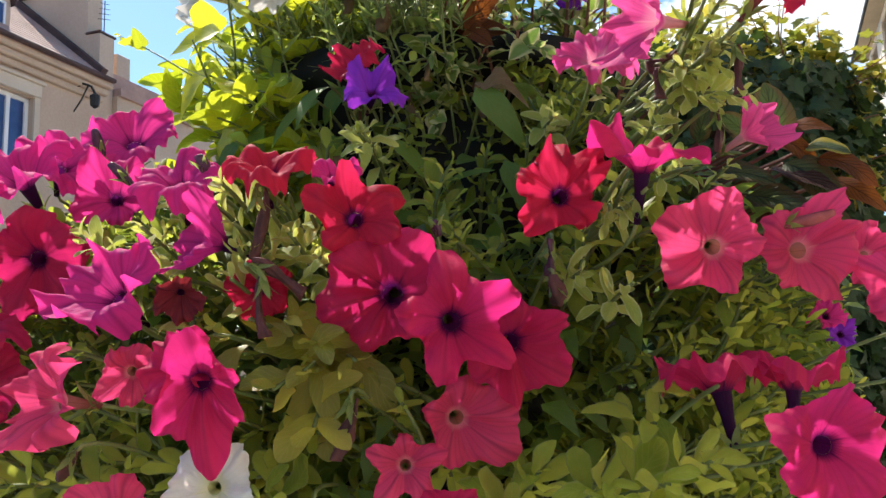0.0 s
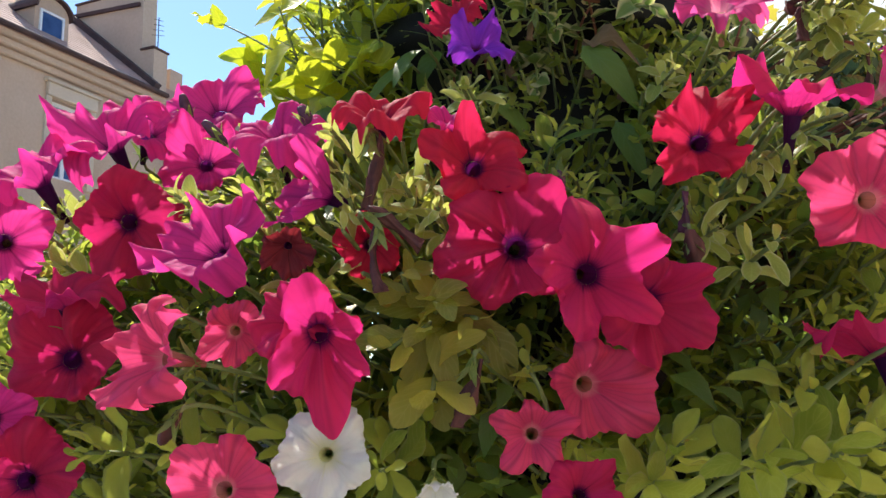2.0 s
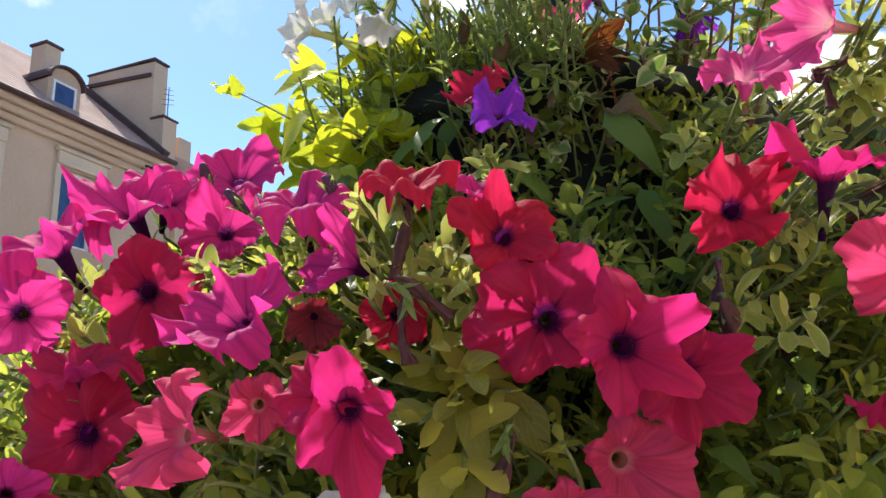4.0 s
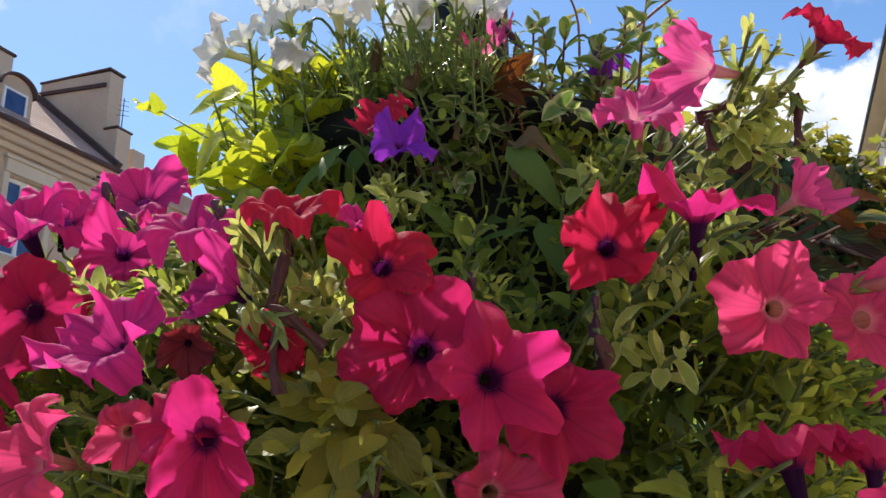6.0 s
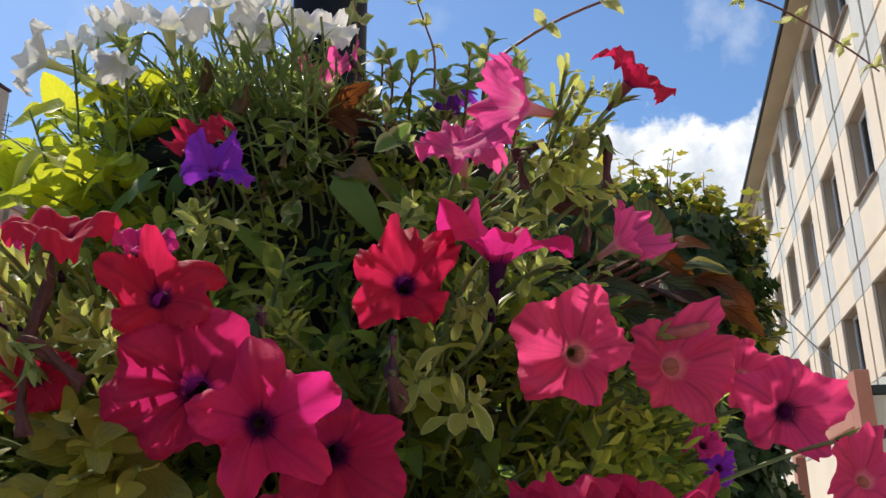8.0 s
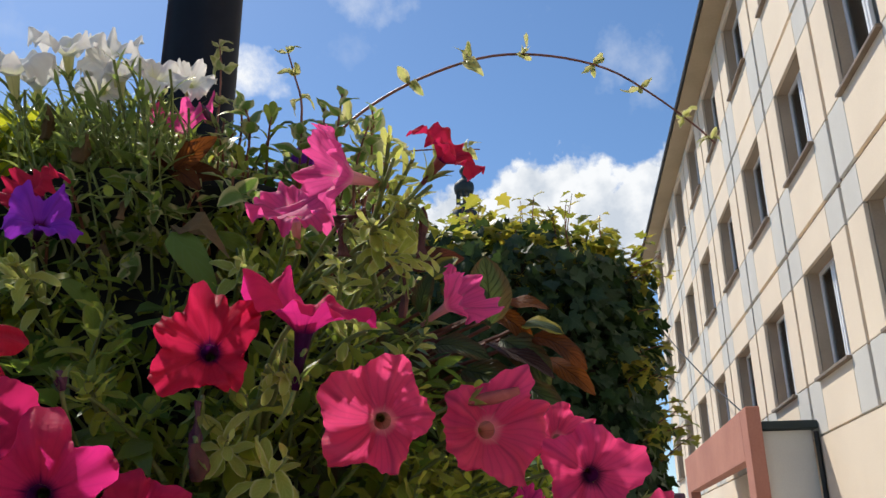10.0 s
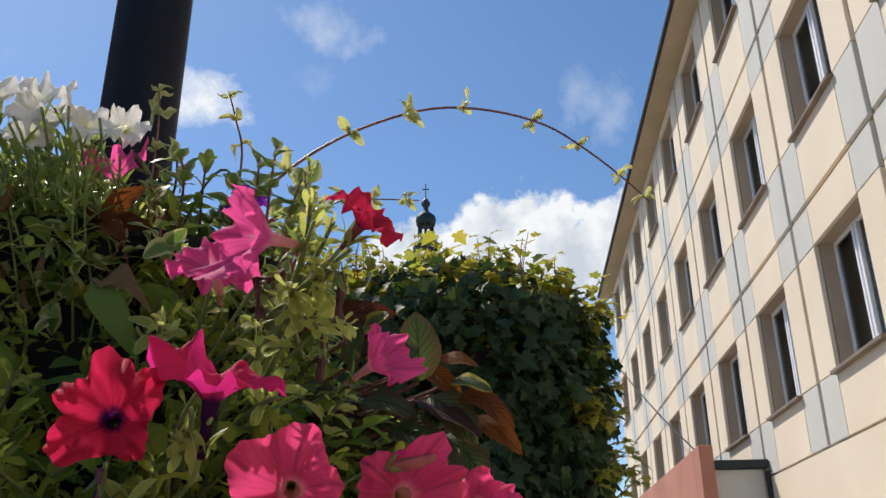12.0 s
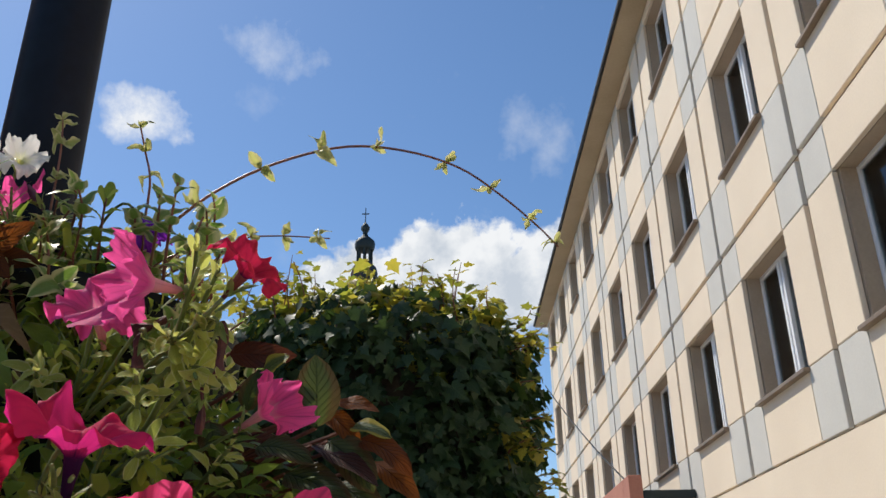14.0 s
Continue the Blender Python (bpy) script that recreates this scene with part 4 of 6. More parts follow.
def petunia(kind, at, facing, R, cup=0.12, ruffle=0.07, seed=1, spin=0.3, point=0.04, notch=0.15, length=1.0, bend=None, petals=None, crisp=None):
    """A petunia flower: corolla, throat tube, five sepals and a stalk that leads back into the growth."""
    at, n, R = Vector(at), Vector(facing).normalized(), R * 1.07
    m = Matrix.Translation(at) @ n.to_track_quat("Z", "Y").to_matrix().to_4x4()
    fl = tagged(new("petunia_flower"), WORDS[kind], "flower", "petunia flowers")
    fl.matrix_basis = m
    BLOOMS.append((at, n, R))
    part("corolla", corolla(R, cup, ruffle * 1.5, seed, spin, point, notch, bend, petals, crisp or (0.35 if kind == "white" else 1.0 if petals else 0.6)), PETAL[kind], fl, smooth=True)
    part("throat", funnel(R, length), TUBE[kind], fl, "brownish pink throat" if kind == "scarlet" else "pale throat" if kind in ("white", "coral", "pink") else "dark purple throat", smooth=True)
    back = -1.12 * R * length
    for k in range(5):
        a = 2 * math.pi * k / 5 + spin
        d = Vector((math.cos(a) * 0.5, math.sin(a) * 0.5, 1))
        part("sepal", SEPAL, parent=fl, at=set_leaf(d, Vector((math.cos(a), math.sin(a), -0.4)), 0.019, Vector((0, 0, back))))
    w = m.inverted()
    deep = max(0.11, (Vector((at.x - CX, at.y - CY)).length - 0.16) * 0.9)
    start = Vector((0, 0, back + 0.002))
    goal = at + Vector((CX - at.x, CY - at.y, -0.05)).normalized() * deep + Vector((0, 0, -0.02))
    pts = bezier(start, start + Vector((0, 0, -0.035)), w @ goal, 8)
    part("stalk", tube(bmesh.new(), pts, [0.0013] * 9, 6), M_STEM, fl, smooth=True)
    return fl


def bud(name, at, d, length, width, mat, label, crumple=0.25, seed=3):
    """A closed bud or a withered, twisted bloom that hangs from its sepals."""
    rg = random.Random(seed)
    at, d = Vector(at), Vector(d).normalized()
    ob = tagged(new(name), label, "flower bud" if "bud" in name else "withered flower", "buds and withered flowers")
    ob.matrix_basis = Matrix.Translation(at) @ d.to_track_quat("Z", "Y").to_matrix().to_4x4()
    bm = bmesh.new()
    rings, segs = [], 18
    width *= 0.72 if crumple > 0.22 else 0.9
    lines = [rg.uniform(-1, 1) for _ in range(18)]
    for j in range(13):
        v = j / 12
        if crumple > 0.22:      # a shrivelled bloom: thin neck, ragged wider end
            r = width * (0.38 + 0.72 * v ** 0.8 + 0.25 * math.sin(7 * v + seed))
        else:
            r = width * (0.35 + 0.65 * math.sin(math.pi * min(1, 0.12 + v * 0.86)) ** 0.8) * (0.75 + 0.5 * v)
        bx, by = 0.12 * length * math.sin(2.2 * v + seed) * crumple * 3, 0.1 * length * math.cos(2.5 * v + seed) * crumple * 3
        ring = []
        for i in range(segs):
            a = 2 * math.pi * i / segs
            q = r * (1 + 1.4 * crumple * (0.7 * math.sin(3 * a + 6 * v + seed) + 0.9 * lines[i] * math.sin(math.pi * v) + 0.4 * rg.uniform(-1, 1)))
            ring.append(bm.verts.new((bx + q * math.cos(a + 1.5 * crumple * v), by + q * math.sin(a + 1.5 * crumple * v), length * v)))
        rings.append(ring)
    for a, b in zip(rings, rings[1:]):
        for i in range(segs):
            j = (i + 1) % segs
            bm.faces.new((a[i], a[j], b[j], b[i]))
    bm.faces.new(rings[0][::-1])
    bm.faces.new(rings[-1])
    part("bloom", bm, mat, ob, smooth=True)
    for k in range(5):
        a = 2 * math.pi * k / 5
        part("sepal", SEPAL, parent=ob, at=set_leaf(Vector((math.cos(a) * 0.35, math.sin(a) * 0.35, 1)), Vector((math.cos(a), math.sin(a), 0)), 0.016, Vector((0, 0, -0.001))))
    goal = at + Vector((CX - at.x, CY - at.y, -0.02)).normalized() * 0.12 + Vector((0, 0, -0.03))
    pts = bezier(Vector((0, 0, 0.002)), Vector((0, 0, -0.02)), ob.matrix_basis.inverted() @ goal, 7)
    part("stalk", tube(bmesh.new(), pts, [0.0013] * 8, 5), M_STEM, ob, smooth=True)
    return ob


petunia('magenta', (-0.491, 0.562, 1.721), (0.395, -0.719, 0.572), 0.0383, 0.08, 0.05, 21, 1.09)
petunia('magenta', (-0.500, 0.454, 1.665), (0.126, -0.754, 0.645), 0.0371, 0.08, 0.08, 22, 0.60)
petunia('magenta', (-0.507, 0.502, 1.686), (0.607, -0.536, 0.587), 0.0327, 0.08, 0.06, 23, 0.11)
petunia('magenta', (-0.528, 0.417, 1.634), (-0.131, -0.631, 0.764), 0.0367, 0.08, 0.06, 24, 0.88)
petunia('magenta', (-0.540, 0.410, 1.583), (0.705, -0.699, -0.116), 0.0305, 0.15, 0.05, 25, 0.40)
petunia('crimson', (-0.468, 0.440, 1.594), (0.399, -0.900, -0.174), 0.0334, 0.08, 0.03, 26, petals=((-101, 1.12, 0.10), (-45, 1.11, 0.00), (18, 1.04, 0.00), (94, 0.98, 0.10), (164, 0.75, -0.10)), notch=0.12)
petunia('magenta', (-0.455, 0.505, 1.651), (0.560, -0.800, 0.160), 0.0275, 0.12, 0.05, 27, petals=((-150, 1.15, 0.15), (-80, 0.85, 0.1), (-10, 0.9, -0.2), (65, 1.1, 0.25), (130, 1.2, 0.3)), notch=0.20)
petunia('magenta', (-0.344, 0.435, 1.640), (0.155, -0.560, 0.814), 0.0304, 0.02, 0.07, 28, 0.19)
petunia('red', (-0.263, 0.414, 1.634), (0.252, -0.509, 0.823), 0.0261, -0.02, 0.07, 29, 0.96)
petunia('magenta', (-0.231, 0.436, 1.627), (0.480, -0.505, 0.717), 0.0174, 0.02, 0.07, 30, 0.47)
petunia('red', (-0.214, 0.425, 1.598), (0.409, -0.903, 0.134), 0.0271, 0.12, 0.06, 31, petals=((-120, 0.89, 0.10), (-30, 1.04, 0.10), (38, 1.19, -0.35), (106, 0.82, 0.20), (156, 1.06, -0.30)), notch=0.36)
petunia('magenta', (-0.309, 0.420, 1.592), (-0.700, -0.600, 0.380), 0.0262, 0.30, 0.04, 32, 0.76)
petunia('magenta', (-0.363, 0.397, 1.565), (-0.051, -0.838, 0.544), 0.0340, 0.12, 0.09, 33, 0.27)
petunia('wilted', (-0.309, 0.395, 1.554), (0.325, -0.761, -0.561), 0.0137, 0.50, 0.08, 34, 1.04)
petunia('red', (-0.276, 0.426, 1.558), (0.469, -0.823, -0.320), 0.0185, 0.15, 0.06, 35, 0.55)
petunia('crimson', (-0.193, 0.428, 1.551), (0.357, -0.926, -0.124), 0.0342, 0.06, 0.04, 36, petals=((-172, 1.20, -0.25), (-125, 0.93, 0.10), (-54, 0.79, 0.10), (58, 1.02, 0.15), (141, 1.06, 0.00)), notch=0.20)
petunia('cerise', (-0.152, 0.415, 1.532), (0.446, -0.883, -0.146), 0.0310, 0.10, 0.07, 37, petals=((-109, 0.92, 0.10), (-38, 1.02, 0.35), (27, 1.03, 0.30), (90, 1.13, -0.25), (163, 0.90, 0.45)), notch=0.38)
petunia('crimson', (-0.131, 0.455, 1.521), (0.499, -0.837, -0.225), 0.0281, 0.08, 0.05, 38, petals=((-141, 0.97, 0.10), (-93, 1.08, 0.10), (-34, 1.14, 0.00), (32, 1.00, 0.25), (82, 0.81, 0.00)), notch=0.20)
petunia('coral', (-0.168, 0.461, 1.481), (0.448, -0.885, -0.126), 0.0266, 0.10, 0.06, 39, petals=((-109, 0.84, 0.15), (-31, 1.37, 0.10), (15, 1.23, -0.10), (82, 0.86, 0.00), (158, 0.70, 0.10)), notch=0.21)
petunia('coral', (-0.191, 0.438, 1.459), (0.409, -0.903, 0.134), 0.0200, 0.12, 0.04, 40, petals=((-129, 1.10, 0.10), (-59, 1.03, 0.10), (15, 1.06, 0.00), (90, 0.78, 0.00), (157, 1.03, -0.20)), notch=0.41)
petunia('cerise', (-0.259, 0.348, 1.503), (0.518, -0.811, -0.273), 0.0264, 0.12, 0.06, 41, petals=((-127, 1.01, -0.10), (-81, 1.46, 0.00), (-35, 0.86, 0.25), (24, 0.68, 0.35), (102, 0.99, -0.10)), notch=0.30)
petunia('cerise', (-0.282, 0.357, 1.515), (0.048, -0.961, 0.274), 0.0200, 0.20, 0.08, 42, 0.92)
petunia('coral', (-0.354, 0.345, 1.499), (-0.270, -0.957, 0.107), 0.0272, 0.25, 0.10, 43, 0.43)
petunia('coral', (-0.340, 0.393, 1.512), (0.476, -0.836, -0.273), 0.0172, 0.15, 0.08, 44, 1.20)
petunia('crimson', (-0.466, 0.397, 1.501), (0.399, -0.900, -0.174), 0.0339, 0.06, 0.03, 45, petals=((-157, 0.96, 0.00), (-63, 0.65, 0.10), (24, 1.09, -0.10), (65, 1.12, 0.10), (142, 1.17, 0.00)), notch=0.17)
petunia('crimson', (-0.461, 0.388, 1.544), (0.155, -0.560, 0.814), 0.0294, 0.02, 0.07, 46, 0.22)
petunia('white', (-0.283, 0.391, 1.450), (0.401, -0.916, 0.031), 0.0229, 0.10, 0.07, 47, 0.99)
petunia('magenta', (-0.486, 0.369, 1.468), (0.730, -0.649, -0.215), 0.0219, 0.20, 0.06, 48, 0.51)
petunia('coral', (-0.316, 0.354, 1.437), (0.399, -0.906, 0.139), 0.0245, 0.12, 0.05, 49, 0.02)
petunia('cerise', (-0.167, 0.438, 1.430), (0.532, -0.824, 0.197), 0.0186, 0.20, 0.08, 50, 0.79)
petunia('crimson', (-0.470, 0.377, 1.435), (0.577, -0.816, 0.036), 0.0309, 0.15, 0.06, 51, 0.30)
petunia('white', (-0.233, 0.412, 1.433), (0.339, -0.547, -0.765), 0.0097, 0.50, 0.04, 52, 1.07)
petunia('red', (-0.103, 0.465, 1.605), (0.361, -0.930, -0.075), 0.0268, 0.10, 0.20, 53, petals=((-141, 1.06, 0.30), (-51, 0.79, 0.25), (41, 1.01, 0.20), (92, 1.19, -0.20), (153, 0.94, 0.10)), notch=0.27)
petunia('cerise', (-0.058, 0.479, 1.628), (0.200, -0.300, 0.930), 0.0300, 0.08, 0.04, 54, petals=((-170, 1.12, 0.55), (-100, 0.88, 0.1), (-30, 1.12, 0.05), (40, 1.0, 0.1), (115, 0.85, 0.35)), length=1.15, notch=0.12, point=0.02, crisp=0.45)
petunia('pink', (-0.098, 0.567, 1.726), (0.091, -0.786, 0.611), 0.0277, 0.02, 0.08, 55, 0.87, notch=0.1, point=0.0, crisp=0.55)
petunia('pink', (-0.056, 0.510, 1.718), (-0.747, -0.665, -0.028), 0.0274, 0.45, 0.06, 56, 0.38, length=1.1, point=0.04, notch=0.1, crisp=0.55)
petunia('scarlet', (0.016, 0.493, 1.720), (0.687, -0.411, 0.599), 0.0213, 0.05, 0.06, 57, 1.15, length=1.0, notch=0.09)
petunia('pink', (0.002, 0.633, 1.675), (0.806, -0.477, 0.350), 0.0240, 0.45, 0.05, 58, 0.67, point=0.04, notch=0.10, length=1.2, crisp=0.5)
petunia('pink', (-0.241, 0.690, 1.866), (0.108, -0.545, 0.831), 0.0264, 0.30, 0.08, 59, 0.18, length=1.4)
petunia('violet', (-0.147, 0.748, 1.865), (0.516, 0.129, -0.847), 0.0183, 0.80, 0.10, 60, 0.95)
petunia('violet', (-0.250, 0.534, 1.714), (0.560, -0.620, 0.550), 0.0215, 0.10, 0.05, 61, petals=((-150, 1.0, -0.3), (-75, 1.0, 0.2), (-10, 1.1, -0.2), (60, 0.8, 0.3), (130, 1.1, 0.1)), notch=0.16, point=0.0, crisp=0.5)
petunia('red', (-0.275, 0.552, 1.743), (-0.371, -0.734, 0.569), 0.0222, 0.30, 0.08, 62, 1.23, notch=0.1, point=0.0, crisp=0.5)
petunia('coral', (-0.025, 0.515, 1.574), (0.260, -0.935, -0.242), 0.0291, 0.14, 0.06, 63, petals=((-144, 1.11, 0.10), (-80, 0.73, 0.50), (13, 0.81, 0.05), (83, 1.14, 0.00), (150, 1.20, 0.10)), notch=0.17)
petunia('coral', (0.027, 0.591, 1.580), (0.411, -0.906, -0.096), 0.0337, 0.18, 0.08, 64, petals=((-156, 0.99, 0.45), (-60, 0.99, -0.10), (15, 1.07, 0.00), (71, 0.97, 0.30), (151, 0.98, 0.20)), notch=0.21)
petunia('salmon', (0.085, 0.604, 1.550), (0.164, -0.931, -0.326), 0.0287, 0.08, 0.05, 65, petals=((-149, 0.85, 0.05), (-55, 0.77, 0.10), (26, 1.12, 0.00), (94, 1.07, 0.05), (144, 1.18, 0.00)), notch=0.20)
petunia('coral', (0.067, 0.638, 1.580), (0.387, -0.922, 0.005), 0.0199, 0.20, 0.06, 66, 0.54)
# these two take darker crimson petals to stand for their shaded undersides
petunia('crimson', (-0.031, 0.511, 1.506), (-0.168, 0.202, 0.965), 0.0345, 0.20, 0.06, 67, 0.05, length=1.2)
petunia('crimson', (0.010, 0.523, 1.503), (0.087, 0.168, 0.982), 0.0269, 0.20, 0.06, 68, 0.82, length=1.2)
petunia('cerise', (0.022, 0.424, 1.468), (0.403, -0.914, -0.041), 0.0270, 0.12, 0.05, 69, 0.34)
petunia('violet', (0.053, 0.750, 1.532), (0.358, -0.920, 0.162), 0.0126, 0.20, 0.12, 70, 1.11)
petunia('magenta', (0.041, 0.701, 1.545), (0.341, -0.856, 0.389), 0.0127, 0.20, 0.12, 71, 0.62)
petunia('coral', (0.117, 0.583, 1.516), (0.274, -0.890, 0.364), 0.0216, 0.20, 0.08, 72, 0.13)
petunia('white', (-0.338, 0.590, 1.876), (0.092, -0.600, 0.780), 0.0334, 0.03, 0.08, 73, 0.90)
petunia('white', (-0.310, 0.617, 1.906), (0.192, -0.600, 0.780), 0.0294, 0.03, 0.08, 74, 0.42)
petunia('white', (-0.271, 0.633, 1.889), (0.248, -0.600, 0.780), 0.0305, 0.03, 0.10, 75, 1.19)
petunia('white', (-0.230, 0.622, 1.872), (0.632, -0.570, 0.525), 0.0232, 0.05, 0.10, 76, 0.70)
petunia('white', (-0.375, 0.590, 1.836), (-0.287, -0.324, -0.901), 0.0191, 0.50, 0.05, 77, 0.21, length=1.5)
petunia('white', (-0.410, 0.611, 1.881), (-0.583, -0.798, 0.152), 0.0185, 0.30, 0.06, 78, 0.98)
petunia('white', (-0.298, 0.656, 1.924), (0.334, -0.633, 0.698), 0.0267, 0.05, 0.08, 79, 0.49)
petunia('white', (-0.347, 0.638, 1.887), (0.145, -0.600, 0.780), 0.0217, 0.30, 0.06, 80, 0.01)
petunia('white', (-0.289, 0.638, 1.872), (0.280, -0.953, -0.114), 0.0185, 0.40, 0.06, 81, 0.78)
petunia('white', (-0.454, 0.586, 1.852), (-0.514, -0.857, 0.029), 0.0296, 0.15, 0.07, 82, 0.29, length=1.4)
petunia('white', (-0.443, 0.614, 1.875), (-0.045, -0.889, 0.456), 0.0223, 0.30, 0.08, 83, 1.06)
petunia('white', (-0.412, 0.633, 1.909), (0.046, -0.600, 0.780), 0.0264, 0.25, 0.08, 84, 0.57)
petunia('white', (-0.238, 0.696, 1.909), (0.597, -0.764, 0.244), 0.0178, 0.30, 0.10, 85, 0.09)
bud('petunia_bud', (-0.489, 0.529, 1.690), (-0.221, -0.327, 0.919), 0.0240, 0.0047, M_BUD, 'dark purple closed petunia bud', 0.12, 86)
bud('petunia_bud', (-0.407, 0.468, 1.645), (-0.582, -0.430, 0.691), 0.0213, 0.0040, M_BUD, 'dark purple closed petunia bud', 0.12, 87)
bud('petunia_bud', (-0.326, 0.443, 1.636), (-0.236, -0.333, 0.913), 0.0150, 0.0043, M_BUD, 'dark purple closed petunia bud', 0.15, 88)
bud('petunia_bud', (-0.180, 0.468, 1.588), (-0.098, -0.282, 0.954), 0.0105, 0.0030, M_BUD, 'small purple petunia bud', 0.20, 89)
bud('petunia_bud', (0.010, 0.574, 1.594), (0.960, 0.204, 0.192), 0.0345, 0.0042, M_BUD_PINK, 'brownish pink closed petunia bud', 0.10, 90)
bud('petunia_bud', (0.105, 0.601, 1.535), (0.984, 0.133, 0.117), 0.0312, 0.0033, M_BUD, 'dark purple closed petunia bud', 0.12, 91)
bud('petunia_bud', (-0.205, 0.684, 1.852), (-0.571, -0.350, 0.743), 0.0236, 0.0033, M_BUD, 'dark purple closed petunia bud', 0.10, 92)
bud('withered_flower', (-0.264, 0.403, 1.613), (-0.033, 0.229, -0.973), 0.0390, 0.0046, M_BROWN, 'withered dark brown petunia bloom', 0.40, 93)
bud('withered_flower', (-0.263, 0.396, 1.569), (0.783, 0.452, -0.427), 0.0335, 0.0042, M_BROWN, 'withered dark brown petunia bloom', 0.35, 94)
bud('withered_flower', (-0.257, 0.399, 1.563), (0.037, 0.258, -0.965), 0.0335, 0.0033, M_BROWN, 'withered dark brown petunia bloom', 0.40, 95)
bud('withered_flower', (-0.117, 0.494, 1.585), (-0.234, 0.138, -0.962), 0.0226, 0.0033, M_BUD, 'withered purple petunia bloom', 0.35, 96)
bud('withered_flower', (-0.116, 0.489, 1.563), (-0.044, 0.224, -0.974), 0.0190, 0.0053, M_BROWN, 'withered dark red petunia bloom', 0.20, 97)
bud('withered_flower', (-0.215, 0.420, 1.496), (-0.279, 0.116, -0.953), 0.0367, 0.0045, M_BROWN, 'withered brown petunia bloom hanging down', 0.35, 98)
bud('withered_flower', (-0.354, 0.369, 1.472), (-0.500, -0.004, -0.866), 0.0186, 0.0040, M_BROWN, 'withered red brown petunia bloom', 0.20, 99)
bud('withered_flower', (-0.006, 0.513, 1.694), (0.140, 0.334, -0.932), 0.0281, 0.0038, M_BROWN, 'withered dark red petunia bloom hanging down', 0.30, 100)
bud('withered_flower', (-0.049, 0.522, 1.691), (-0.126, 0.251, -0.960), 0.0196, 0.0036, M_BROWN, 'withered dark red petunia bloom', 0.40, 101)
bud('withered_flower', (-0.041, 0.532, 1.702), (-0.921, -0.216, -0.324), 0.0195, 0.0040, M_BROWN, 'withered dark red petunia bloom', 0.40, 102)
bud('withered_flower', (-0.019, 0.542, 1.665), (-0.177, 0.233, -0.956), 0.0263, 0.0026, M_BROWN, 'withered dark red petunia bloom', 0.30, 103)
bud('withered_flower', (-0.269, 0.594, 1.806), (-0.243, 0.208, -0.948), 0.0221, 0.0057, M_DRY, 'dried beige white petunia bloom', 0.40, 104)
bud('withered_flower', (-0.305, 0.594, 1.832), (-0.009, 0.291, -0.957), 0.0247, 0.0049, M_DRY, 'dried beige white petunia bloom', 0.40, 105)
bud('withered_flower', (-0.231, 0.600, 1.759), (-0.225, 0.215, -0.950), 0.0213, 0.0034, M_DRY, 'dried beige petunia bloom', 0.40, 106)



# ---- foliage ----
rg = random.Random(11)
plants = {}


def plant_for(kind, az, z, label, category="plant"):
    key = (kind, int((az + 4) // 0.55), int(z // 0.28))
    if key not in plants:
        p = tagged(new(kind), label, category, kind.replace("_", " ") + "s in the planter")
        p.location = away((key[1] + 0.5) * 0.55 - 4, 0.2, z - 0.05)
        plants[key] = p
    return plants[key]


def spot(rg):
    """A place on the outside of the growth: azimuth, height and distance from the post."""
    while True:
        az, z = radians(rg.uniform(-100, 108)), rg.uniform(1.26, 1.80)
        deg = math.degrees(az)
        r = reach(z) - rg.uniform(0.0, 0.06)
        if deg < -15 and z < 1.66:
            r += min(0.10, 0.004 * (-15 - deg)) * min(1, (1.66 - z) / 0.06)
        if -42 < deg < 14 and z < 1.575:
            r += 0.05 * math.sin(math.pi * (deg + 42) / 56) ** 0.6 * min(1, (1.575 - z) / 0.04)
        if rg.random() > reach(z) / 0.41:
            continue
        bare = -24 < deg < 38 and 1.60 < z < 1.79
        if bare:
            if rg.random() < 0.62:
                continue
            r -= 0.035
        if deg < -28 and z > 1.70 or deg > 47 and 1.57 < z < 1.76 and rg.random() < 0.95:
            continue
        r -= 0.0009 * max(0, deg - 45)
        if 14 < deg < 44 and z < 1.58:
            r -= 0.055
        if clear(away(az, r, z)):
            return az, z, r, deg


def sprig(rg, az, z, r, deg, plant, leaves, size, store=None):
    tip = away(az + rg.uniform(-.1, .1), r, z + rg.uniform(-.01, .02))
    root = away(az + rg.uniform(-.12, .12), r - rg.uniform(0.05, 0.075), z - rg.uniform(0.025, 0.06))
    shoot(rg, plant, root, tip, leaves, 11, size, store=store)


def size_at(rg, z):
    return 0.0195 * rg.uniform(0.75, 1.3)


for n in range(240):
    az, z, r, deg = spot(rg)
    olive = -16 < deg < 8 and z < 1.55
    pl = plant_for("petunia_plant", az, z, "bushy petunia plant with soft green hairy leaves", "plant")
    sprig(rg, az, z, r + 0.008, deg, pl, OLIVES if olive and rg.random() < 0.75 else LEAVES, size_at(rg, z) * (1.3 if olive else 1.0))

# the dense inner growth, its leaf colour darkened for the shade between shoots
fill = []
tpl = [(np.array([v.co[:] for v in me.vertices]), [tuple(p.vertices) for p in me.polygons], [tuple(l.uv) for l in me.uv_layers[0].data]) for me in (leaf_mesh("fill_leaf", M_LEAF_FILL, 0.24, a, 0.2, rows=3) for a in (0.1, 0.35))]


